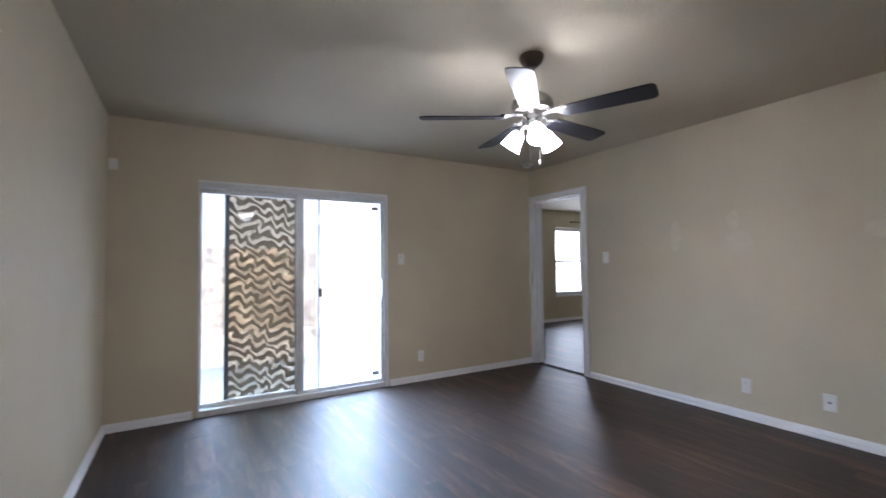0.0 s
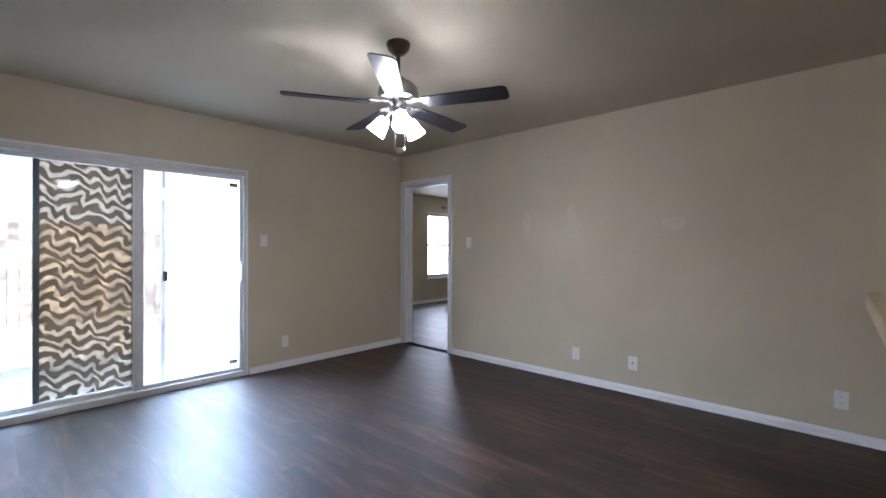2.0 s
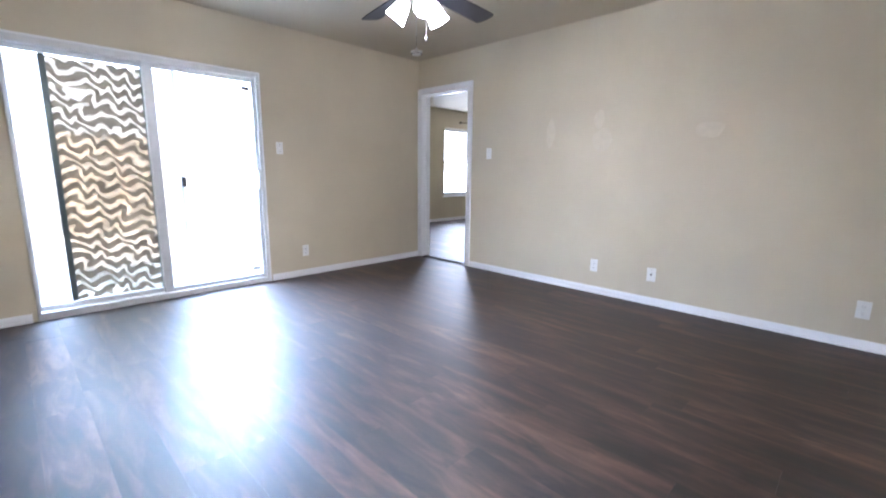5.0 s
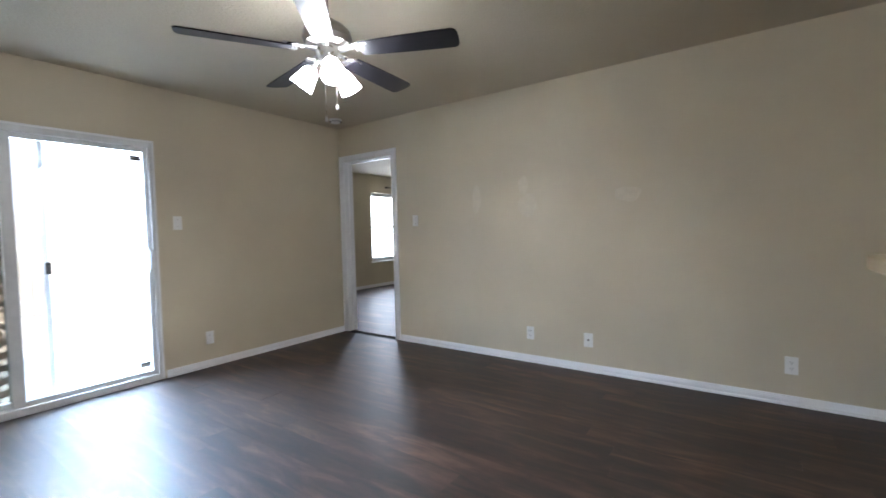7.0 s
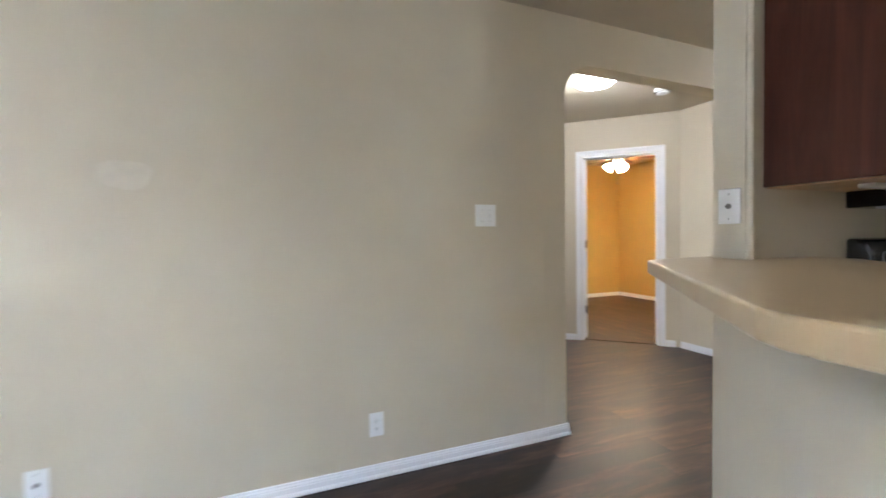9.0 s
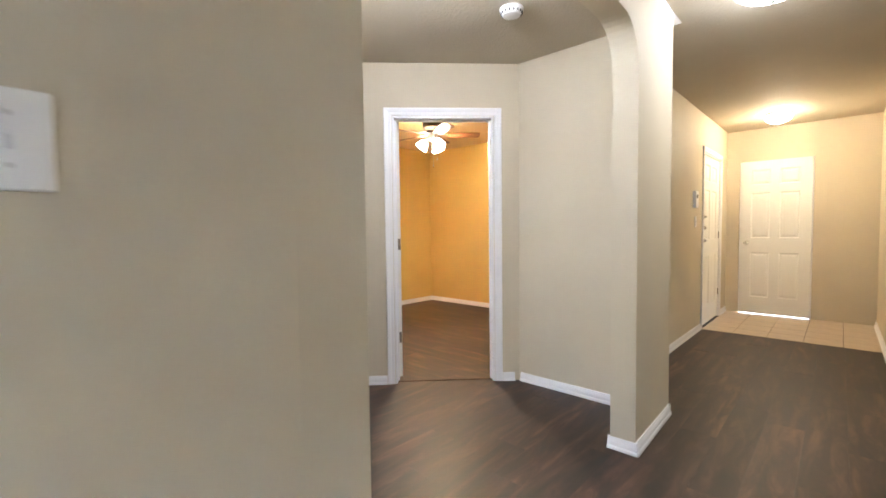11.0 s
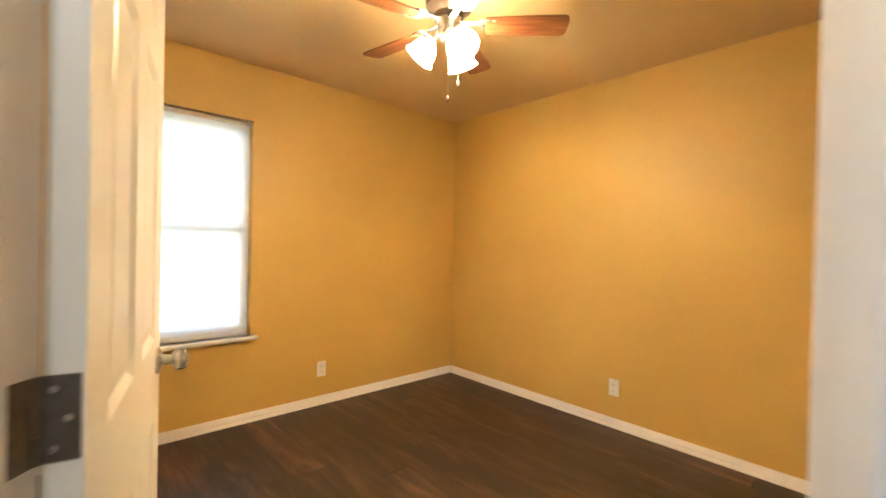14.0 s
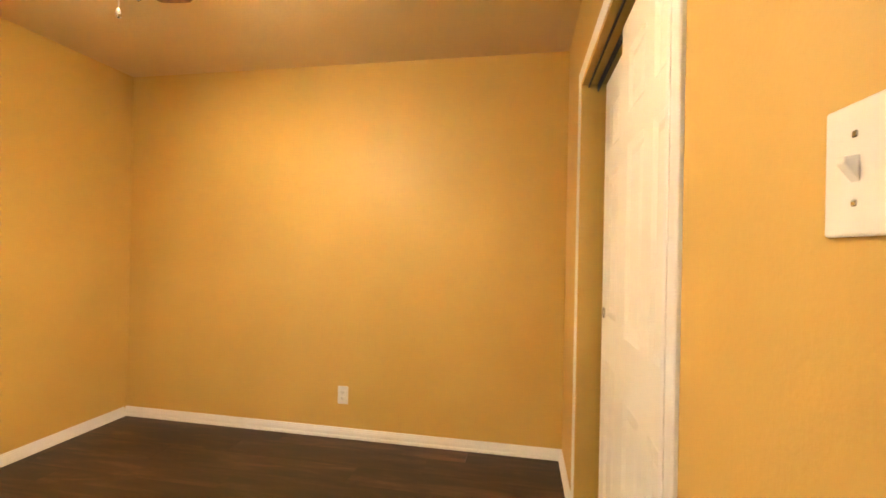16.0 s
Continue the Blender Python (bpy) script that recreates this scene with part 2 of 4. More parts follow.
def tube(points, radius, seg=8, bm=None):
    bm = bm or bmesh.new()
    pts = [Vector(p) for p in points]
    rings = []
    for i, p in enumerate(pts):
        d = (pts[min(i + 1, len(pts) - 1)] - pts[max(i - 1, 0)]).normalized()
        q = d.to_track_quat("Z", "Y").to_matrix()
        rings.append([bm.verts.new(p + q @ Vector((radius * math.cos(2 * math.pi * k / seg), radius * math.sin(2 * math.pi * k / seg), 0))) for k in range(seg)])
    for a, b in zip(rings, rings[1:]):
        for k in range(seg):
            bm.faces.new((a[k], a[(k + 1) % seg], b[(k + 1) % seg], b[k]))
    bm.faces.new(rings[0][::-1])
    bm.faces.new(rings[-1])
    return bm


def run_pose(x, y, dx, dy):
    """Local x along (dx, dy), local y to its left, z up, origin at (x, y)."""
    return pose(x, y, 0, 0, 0, math.degrees(math.atan2(dy, dx)))


def wall_door(name, at, length, notches, material, th=0.12, h=2.47, back=None, u0=0.0):
    """A wall from u0 to length along local x, thickness along +y; notches (a, b, top[, radius]) start at the floor."""
    out = [(u0, 0)]
    for nt in sorted(notches):
        a, b, top = nt[:3]
        rad = nt[3] if len(nt) > 3 else 0
        out.append((a, 0))
        if rad:
            for k in range(11):
                w = math.pi / 2 * k / 10
                out.append((a + rad - rad * math.cos(w), top - rad + rad * math.sin(w)))
            for k in range(11):
                w = math.pi / 2 * k / 10
                out.append((b - rad + rad * math.sin(w), top - rad + rad * math.cos(w)))
        else:
            out += [(a, top), (b, top)]
        out.append((b, 0))
    out += [(length, 0), (length, h), (u0, h)]
    bm = prism(out, 0, th, "y")
    if back is not None:
        bm.faces.ensure_lookup_table()
        for f in bm.faces:
            if all(v.co.y > th - 1e-4 for v in f.verts):
                f.material_index = 1
    ob = part(name, bm, [material, back] if back is not None else material, at=at)
    return tagged(ob, kind="structure")


def wall_window(name, at, length, hole, material, th=0.12, h=2.47, back=None, u0=0.0):
    """A wall with one window hole (a, b, z0, z1)."""
    a, b, z0, z1 = hole
    bm = bmesh.new()
    us, zs = [u0, a, b, length], [0, z0, z1, h]
    vt = {}

    def v(u, y, z):
        k = (round(u, 4), y, round(z, 4))
        if k not in vt:
            vt[k] = bm.verts.new(k)
        return vt[k]
    for y in (0, th):
        for i in range(3):
            for j in range(3):
                if (i, j) != (1, 1):
                    f = bm.faces.new((v(us[i], y, zs[j]), v(us[i + 1], y, zs[j]), v(us[i + 1], y, zs[j + 1]), v(us[i], y, zs[j + 1])))
                    f.material_index = 1 if y and back is not None else 0
    for (p, q) in (((a, z0), (b, z0)), ((b, z0), (b, z1)), ((b, z1), (a, z1)), ((a, z1), (a, z0)),
                   ((u0, 0), (length, 0)), ((length, 0), (length, h)), ((length, h), (u0, h)), ((u0, h), (u0, 0))):
        try:
            bm.faces.new((v(p[0], 0, p[1]), v(q[0], 0, q[1]), v(q[0], th, q[1]), v(p[0], th, p[1])))
        except ValueError:
            pass
    ob = part(name, bm, [material, back] if back is not None else material, at=at)
    return tagged(ob, kind="structure")


CASING = [(0.004, 0.0), (0.004, 0.009), (0.009, 0.011), (0.030, 0.012), (0.034, 0.0155), (0.050, 0.018), (0.058, 0.017), (0.061, 0.012), (0.061, 0.0)]


def casing_bm(a, b, top, face_y=0.0, out=-1, zb=0.0):
    """A mitred door casing round an opening a..b on the plane y = face_y, standing out along out."""
    bm = bmesh.new()
    rows = []
    for off, pro in CASING:
        y = face_y + out * pro
        rows.append([bm.verts.new(c) for c in ((a - off, y, zb), (a - off, y, top + off), (b + off, y, top + off), (b + off, y, zb))])
    for r, s in zip(rows, rows[1:]):
        for k in range(3):
            bm.faces.new((r[k], r[k + 1], s[k + 1], s[k]))
    for k in (0, 3):
        bm.faces.new([r[k] for r in rows])
    return bm


def door_frame(name, at, a, b, top, th, parent_label, both=True, stop=True, lining=None, proud=1.0):
    """Casing on one or both sides, jamb lining and stop, as a piece of the setting."""
    e = tagged(thing(name, parent_label, "door frame", kind="structure", at=at))
    part("casing", casing_bm(a, b, top, 0.0, -proud), TRIM, e)
    if both:
        part("casing", casing_bm(a, b, top, th, 1), TRIM, e)
    t = 0.016
    part("jamb", boxes((a - 0.001, -0.004, 0, a + t, th + 0.004, top), (b - t, -0.004, 0, b + 0.001, th + 0.004, top),
                       (a + t, -0.004, top - t, b - t, th + 0.004, top + 0.001)), lining or TRIM, e)
    if stop:
        y0 = th - 0.036 - 0.035
        part("door_stop", boxes((a + t, y0, 0, a + t + 0.012, y0 + 0.034, top - t), (b - t - 0.012, y0, 0, b - t, y0 + 0.034, top - t),
                                (a + t, y0, top - t - 0.012, b - t, y0 + 0.034, top - t)), TRIM, e)
    return e


BASE = [(0.0, 0.0), (0.021, 0.0), (0.021, 0.008), (0.018, 0.015), (0.0125, 0.018), (0.0125, 0.040), (0.010, 0.044), (0.011, 0.049), (0.007, 0.055), (0.006, 0.063), (0.0, 0.065)]


def baseboard(at, a, b, side=-1, label="white painted wooden baseboard"):
    """A moulded board along local x from a to b, standing out from y = 0 to the side."""
    bm = bmesh.new()
    ends = [[bm.verts.new((u, side * d, z)) for d, z in BASE] for u in (a, b)]
    for k in range(len(BASE) - 1):
        bm.faces.new((ends[0][k], ends[0][k + 1], ends[1][k + 1], ends[1][k]))
    bm.faces.new(ends[0])
    bm.faces.new(ends[1][::-1])
    return tagged(part("baseboard", bm, TRIM, at=at), label, "baseboard", kind="structure")


def leaf_bm(w, h=2.03, th=0.035):
    """A six-panel moulded door leaf: local x from the hinge, y through its thickness, both faces shaped."""
    bm = bmesh.new()
    st, mid = 0.115 * w / 0.76, 0.10 * w / 0.76
    pw = (w - 2 * st - mid) / 2
    xs = [0, st, st + pw, st + pw + mid, w - st, w]
    zs = [0]
    for d in (0.22, 0.60, 0.19, 0.605, 0.10, 0.20, 0.115):
        zs.append(zs[-1] + d * h / 2.03)
    for y, s in ((0, 1), (th, -1)):
        def q(pts):
            bm.faces.new([bm.verts.new(p) for p in pts])
        for i in range(5):
            for j in range(7):
                x0, x1, z0, z1 = xs[i], xs[i + 1], zs[j], zs[j + 1]
                if i in (1, 3) and j in (1, 3, 5):
                    loops = [(0, 0), (0.014, 0.009), (0.020, 0.009), (0.045, 0.003)]
                    rings = [[(x0 + o, y + s * d, z0 + o), (x1 - o, y + s * d, z0 + o), (x1 - o, y + s * d, z1 - o), (x0 + o, y + s * d, z1 - o)] for o, d in loops]
                    for r0, r1 in zip(rings, rings[1:]):
                        for k in range(4):
                            q((r0[k], r0[(k + 1) % 4], r1[(k + 1) % 4], r1[k]))
                    q(rings[-1])
                else:
                    q(((x0, y, z0), (x1, y, z0), (x1, y, z1), (x0, y, z1)))
    for a in ((0, 0, 0, 0, h), (w, 0, w, 0, h)):
        x = a[0]
        bm.faces.new([bm.verts.new(p) for p in ((x, 0, 0), (x, th, 0), (x, th, h), (x, 0, h))])
    for z in (0, h):
        bm.faces.new([bm.verts.new(p) for p in ((0, 0, z), (w, 0, z), (w, th, z), (0, th, z))])
    bmesh.ops.remove_doubles(bm, verts=bm.verts, dist=0.0002)
    return bm


def hinge_bm(z, pin, jamb):
    """A butt hinge: one plate on the leaf's edge, the other on the jamb, in the direction jamb from the pin."""
    mid = 0.0175
    s = 1 if pin > mid else -1
    bm = boxes((-0.0025, min(pin - s * 0.034, pin), z - 0.044, 0.0005, max(pin - s * 0.034, pin), z + 0.044), bevel=0.0012)
    d = Vector((math.cos(radians(jamb)), math.sin(radians(jamb)), 0))
    n = Vector((-d.y, d.x, 0))
    o = Vector((-0.002, pin + s * 0.002, 0))
    vs = [bm.verts.new(o + d * u + n * v + Vector((0, 0, w))) for w in (z - 0.044, z + 0.044) for v in (-0.0014, 0.0014) for u in (0.0, 0.036)]
    for f in ((0, 2, 3, 1), (4, 5, 7, 6), (0, 1, 5, 4), (2, 6, 7, 3), (0, 4, 6, 2), (1, 3, 7, 5)):
        bm.faces.new([vs[k] for k in f])
    for k in range(3):
        lathe([(0, -0.014), (0.0062, -0.014), (0.0062, 0.014), (0, 0.014)], 10, bm, Matrix.Translation((o.x, o.y, z - 0.029 + 0.029 * k)))
    return bm


def knob_bm():
    """A round knob with its rose, along +y."""
    return lathe([(0, 0), (0.032, 0), (0.032, 0.004), (0.026, 0.009), (0.012, 0.012), (0.011, 0.030), (0.018, 0.034), (0.026, 0.042), (0.028, 0.052), (0.024, 0.062), (0.012, 0.067), (0, 0.068)],
                 24, None, pose(0, 0, 0, -90, 0, 0))


def door_leaf(name, label, at, w, knob=True, hinges=True, mats=DOORW, pin=0.037, jamb=180):
    e = thing(name, label, "door", kind="structure", at=at)
    part("leaf", leaf_bm(w), mats, e, at=pose(0, 0, 0.012))
    if hinges:
        for z in (0.33, 1.075, 1.80):
            over = z > 1.5
            mat = DOORW if over else HINGE
            hg = part("hinge", hinge_bm(z, pin, jamb), mat, e, "hinge painted over in white" if over else "satin nickel hinge")
            s = 1 if pin > 0.0175 else -1
            for dz, dy in ((-0.03, 0.012), (0.0, 0.024), (0.03, 0.012)):
                part("screw", lathe([(0, 0.0), (0.0038, 0.0), (0.0032, 0.0012), (0, 0.0014)], 10, None, pose(-0.0026, pin - s * dy, z + dz, 0, -90, 0)), STEEL if not over else DOORW, hg)
    if knob:
        smooth(part("knob", knob_bm(), STEEL, e, "satin nickel round door knob", at=pose(w - 0.065, 0.035, 0.96)))
        smooth(part("knob", knob_bm(), STEEL, e, "satin nickel round door knob", at=pose(w - 0.065, 0.0, 0.96, 0, 0, 180)))
    return e


def plate(kind, at, label, group=""):
    """A wall plate on local y = 0, facing -y, centred on the origin: outlet, switch, double, triple or blank."""
    w = {"double": 0.124, "blank": 0.076}.get(kind, 0.072)
    h = 0.118
    name = {"outlet": "wall_outlet", "switch": "light_switch", "double": "light_switch", "blank": "wall_plate"}[kind]
    e = thing(name, label, "outlet" if kind == "outlet" else "wall plate", group, at=at)
    part("cover", boxes((-w / 2, -0.006, -h / 2, w / 2, 0.0, h / 2), bevel=0.003, seg=2), PLASTIC, e)
    if kind == "outlet":
        for z in (-0.02, 0.02):
            part("socket", boxes((-0.017, -0.009, z - 0.014, 0.017, -0.006, z + 0.014), bevel=0.002), PLASTIC, e)
            part("slots", boxes((-0.008, -0.0095, z - 0.002, -0.006, -0.009, z + 0.007), (0.006, -0.0095, z - 0.002, 0.008, -0.009, z + 0.006),
                                (-0.002, -0.0095, z - 0.009, 0.002, -0.009, z - 0.005)), DARKM, e)
    if kind in ("switch", "double"):
        for x in ((0,) if kind == "switch" else (-0.023, 0.023)):
            part("toggle", prism([(-0.006, -0.012), (-0.017, 0.004), (-0.017, 0.010), (-0.006, 0.012)], x - 0.005, x + 0.005, "z", 0.001), PLASTIC, e,
                 at=Matrix(((0, 0, 1, 0), (1, 0, 0, 0), (0, 1, 0, 0), (0, 0, 0, 1))))
            for z in (-0.030, 0.030):
                part("screw", boxes((x - 0.003, -0.0075, z - 0.003, x + 0.003, -0.006, z + 0.003), bevel=0.001), STEEL, e)
    if kind == "blank":
        smooth(part("jack", lathe([(0.0, 0.0), (0.009, 0.0), (0.009, 0.003), (0.0055, 0.004), (0.0055, 0.011), (0.004, 0.011), (0.004, 0.006), (0.0, 0.006)], 16, None, pose(0, -0.006, 0, 90, 0, 0)), HINGE, e, "threaded metal cable jack"))
        for z in (-0.042, 0.042):
            part("screw", boxes((-0.003, -0.0075, z - 0.003, 0.003, -0.006, z + 0.003), bevel=0.001), STEEL, e)
    return e

# ------------------------------------------------------------- the plan
H = 2.47
U2 = (-0.695, -0.719)      # along the slanted bedroom-door wall
N2 = (0.719, -0.695)       # into the bedroom
QX, QY = 1.985, -6.869      # where the two slanted hall walls meet
EAST = pose(0, 0, 0, 0, 0, -90)                   # local x = -y, local y = +x
NORTH = pose(-4.39, 0, 0)                         # local x = x + 4.39, thickness outwards
SLANT = run_pose(QX, QY, *U2)
LL = 2.62
SIDE = run_pose(QX - N2[0] * LL, QY - N2[1] * LL, *N2)

# living room
wall_door("wall_east", EAST, 5.30, [(0.062, 0.855, 2.07)], BEIGE, 0.13, H, None, -2.8)
ARCH = run_pose(0, -5.30, 0.08, -2.62)
wall_door("wall_arch", ARCH, 2.541, [(0.155, 1.90, 2.20, 0.21)], BEIGE, 0.13)
NA, NB = -3.765 + 4.39, -2.035 + 4.39
wall_door("wall_north", NORTH, 4.389, [(NA, NB, 2.0)], BEIGE, 0.14, H, None, -0.12)
wall_door("wall_west", pose(-4.39, -8.5, 0, 0, 0, 90), 8.5, [], BEIGE, 0.12)
# kitchen side
wall_door("wall_kitchen_corridor", pose(-1.033, -5.285, 0, 0, 0, -90), 6.72, [], BEIGE, -0.125)
wall_door("wall_kitchen_south", pose(-4.39, -6.6, 0, 0, 0, 0), 3.2315, [], BEIGE, -0.12)
# hall
wall_door("wall_hall_side", SIDE, LL, [(LL - 0.94, LL - 0.13, 2.045)], BEIGE, 0.11)
wall_door("wall_hall_door", SLANT, 1.312, [(0.27, 1.042, 2.045)], BEIGE, 0.11, H, GOLD)
wall_door("wall_hall_south", pose(1.25, -7.76, 0, 0, 0, 180), 1.119, [], BEIGE, 0.08)
wall_door("wall_corridor_east", pose(0.47, -7.92, 0, 0, 0, -90), 4.08, [(2.70, 3.62, 2.045)], BEIGE, 0.12, H, None, -0.06)
part("wall_corridor_return", boxes((0.078, -7.86, 0, 0.59, -7.841, H)), BEIGE)
wall_door("wall_corridor_end", pose(-1.2, -12.0, 0), 1.9, [(0.75, 1.52, 2.045)], BEIGE, -0.12)
# golden bedroom
wall_door("wall_bedroom_west", pose(1.295, -10.10, 0, 0, 0, 90), 2.32, [(0.60, 1.835, 2.045)], GOLD, 0.12)
wall_door("wall_bedroom_south", pose(4.38, -10.10, 0, 0, 0, 180), 3.7, [], GOLD, 0.12)
wall_window("wall_bedroom_east", pose(4.38, -6.84, 0, 0, 0, -90), 3.38, (0.455, 1.335, 0.60, 2.08), GOLD, 0.15)
wall_door("wall_bedroom_north", pose(2.01, -6.95, 0), 2.32, [], GOLD, 0.11, H, BEIGE)
part("wall_closet_back", boxes((0.60, -10.2, 0, 0.66, -7.861, H)), BEIGE)
# far room behind the corner door and the small bathroom
wall_window("wall_far_north", pose(0.13, 2.68, 0), 4.9, (3.09, 4.0, 0.57, 2.09), BEIGE, 0.14)
wall_door("wall_far_east", pose(5.0, 2.8, 0, 0, 0, -90), 5.4, [], BEIGE, 0.12)
wall_door("wall_far_south", pose(0.13, -2.5, 0), 4.9, [], BEIGE, -0.12)
wall_window("wall_bath_east", pose(4.33, -2.5, 0, 0, 0, -90), 4.339, (3.59, 4.32, 0.62, 2.08), BEIGE, 0.15)
for n_ in ("wall_corridor_return", "wall_closet_back"):
    tagged(bpy.data.objects[n_], kind="structure")

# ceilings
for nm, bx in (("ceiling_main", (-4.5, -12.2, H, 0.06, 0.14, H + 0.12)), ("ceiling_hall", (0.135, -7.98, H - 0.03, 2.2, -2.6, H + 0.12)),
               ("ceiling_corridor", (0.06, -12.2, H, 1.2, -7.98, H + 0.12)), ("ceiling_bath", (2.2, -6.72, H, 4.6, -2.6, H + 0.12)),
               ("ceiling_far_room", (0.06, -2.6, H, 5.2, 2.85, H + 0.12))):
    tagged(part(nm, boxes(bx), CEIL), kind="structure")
BR_CEIL = prism([(1.2, -10.22), (4.53, -10.22), (4.53, -6.72), (2.2, -6.72), (2.2, -7.98), (1.2, -7.98)], H, H + 0.12)
tagged(part("ceiling_bedroom", BR_CEIL, CEIL_G), kind="structure")

# ------------------------------------------------------------- door frames and doors
door_frame("door_frame_corner", EAST, 0.062, 0.855, 2.07, 0.13, "white painted casing round the corner doorway")
door_frame("door_frame_bedroom", SLANT, 0.27, 1.042, 2.045, 0.11, "white moulded casing round the bedroom doorway")
door_frame("door_frame_bath", SIDE, LL - 0.94, LL - 0.13, 2.045, 0.11, "white moulded casing round the bathroom doorway")
door_frame("door_frame_front", pose(0.47, -7.92, 0, 0, 0, -90), 2.70, 3.62, 2.045, 0.12, "white casing round the front door", False)
door_frame("door_frame_corridor_end", pose(-1.2, -12.0, 0), 0.75, 1.52, 2.045, -0.12, "white casing round the far closed door", False, False)
closet_frame = door_frame("door_frame_closet", pose(1.295, -10.10, 0, 0, 0, 90), 0.60, 1.835, 2.045, 0.12, "white casing round the sliding closet", False, False, GOLD, 0.55)
part("jamb_edge", boxes((1.8185, -0.0075, 0, 1.839, -0.0045, 2.03), bevel=0.001), TRIM, closet_frame)


def on(base, x, y, z=0.0, turn=0.0):
    return base @ pose(x, y, z, 0, 0, turn)


# latch keeper on the corner doorway's jamb
sp = thing("strike_plate", "small nickel strike plate on the white door jamb", "strike plate", at=EAST @ pose(0.078, 0.075, 0.98))
part("plate", boxes((0.0, -0.014, -0.03, 0.002, 0.014, 0.03), bevel=0.0008), STEEL, sp)
part("latch_hole", boxes((0.0021, -0.007, -0.012, 0.0026, 0.007, 0.012)), DARKM, sp)

# the bedroom door stands open into the golden room, hinged beside the bathroom door
hinge2 = on(SLANT, 0.288, 0.11)
door_leaf("door_bedroom", "open white six-panel bedroom door with nickel knob", pose(*hinge2.translation, 0, 0, -13.6) @ pose(0.004, -0.037, 0), 0.752, jamb=152)
# the bathroom door stands open away from the hall
hinge3 = on(SIDE, LL - 0.148, 0.11)
door_leaf("door_bathroom", "open white six-panel bathroom door", pose(*hinge3.translation, 0, 0, 40) @ pose(0.021, 0.004, 0), 0.775, pin=-0.002, jamb=178)
# the corner room's door lies open against the far wall inside that room
door_leaf("door_corner_room", "open white six-panel door of the corner room", pose(0.14, -0.838, 0, 0, 0, -4), 0.755)
fd = door_leaf("door_front", "white front door with deadbolts and lever", pose(0.47 + 0.045, -7.92 - 3.60, 0, 0, 0, 90), 0.885, False, True)
for z, r in ((1.02, 0.03), (1.17, 0.026), (1.30, 0.022)):
    smooth(part("lock", lathe([(0, 0), (r, 0), (r, 0.008), (r * 0.6, 0.014), (r * 0.5, 0.03), (0, 0.032)], 18, None, pose(0.82, 0.036, z, -90, 0, 0)), STEEL, fd, "nickel deadbolt"))
door_leaf("door_corridor_end", "closed white six-panel door at the corridor's end", pose(-1.2 + 0.766, -12.005, 0, 0, 0, 0), 0.735, True, False)

# closet: two by-pass doors, track and dark inside
for k, (y0, off) in enumerate(((-8.895, 0.045), (-9.38, 0.085))):
    e = thing("closet_door", "white six-panel sliding closet door", "closet door", "sliding closet doors", at=pose(1.295 - off, y0, 0, 0, 0, 90))
    part("leaf", leaf_bm(0.62, 1.97, 0.03), DOORW, e, at=pose(0, 0, 0.015))
    smooth(part("finger_pull", lathe([(0.022, 0.0), (0.024, 0.002), (0.018, 0.0015), (0.016, -0.006), (0, -0.007)], 18, None, pose((0.57, 0.05)[k], -0.001, 1.0, 90, 0, 0)), BRONZE, e, "dark recessed finger pull"))
tr = thing("closet_track", "dark metal sliding door track under the closet head", "door track", at=pose(1.295, -8.255, 2.045))
part("rail", boxes((-0.12, -1.225, -0.03, -0.115, -0.002, -0.017), (-0.07, -1.228, -0.05, -0.065, -0.002, -0.017), (-0.03, -1.228, -0.03, -0.025, -0.002, -0.017)), DARKM, tr)

# ------------------------------------------------------------- baseboards
for at, a, b in ((EAST, 0.925, 5.30), (NORTH, 0.0, NA - 0.03), (NORTH, NB + 0.03, 4.39),
                 (pose(-4.39, -8.5, 0, 0, 0, 90), 0.0, 8.5),
                 (pose(1.25, -7.76, 0, 0, 0, 180), 0.14, 1.12), (SLANT, 1.107, 1.20), (SLANT, 0.0, 0.205), (SIDE, 0.0, LL - 1.005), (SIDE, LL - 0.065, LL),
                 (pose(0.47, -7.92, 0, 0, 0, -90), -0.05, 2.635), (pose(0.47, -7.92, 0, 0, 0, -90), 3.685, 4.08),
                 (ARCH, 1.887, 2.554), (ARCH, 0.001, 0.168), (pose(1.295, -10.10, 0, 0, 0, 90), 0.0, 0.535), (pose(1.295, -10.10, 0, 0, 0, 90), 1.90, 2.285),
                 (pose(4.38, -10.10, 0, 0, 0, 180), 0.0, 3.085), (pose(4.38, -6.84, 0, 0, 0, -90), 0.11, 3.24), (pose(2.01, -6.95, 0), 0.08, 2.32),
                 (pose(0.13, 2.68, 0), 0.0, 4.87)):
    baseboard(at, a, b)
baseboard(pose(0.13, 2.68, 0, 0, 0, -90), 0.0, 2.675, 1)
# wrapped ends at the archway
baseboard(pose(0, -5.455, 0, 0, 0, 0), -0.013, 0.143)
baseboard(pose(0.058, -7.20, 0, 0, 0, 180), -0.143, 0.013)
baseboard(pose(0.08, -7.86, 0, 0, 0, 0), -0.013, 0.39)
baseboard(pose(-1.033, -5.27, 0, 0, 0, -90), 0.0, 6.7, 1)
for a, b in (((-2.95, -4.56), (-1.82, -4.56)), ((-1.82, -4.56), (-1.045, -5.29))):
    d = Vector((b[0] - a[0], b[1] - a[1]))
    baseboard(run_pose(*a, *d), 0.0, d.length, 1)

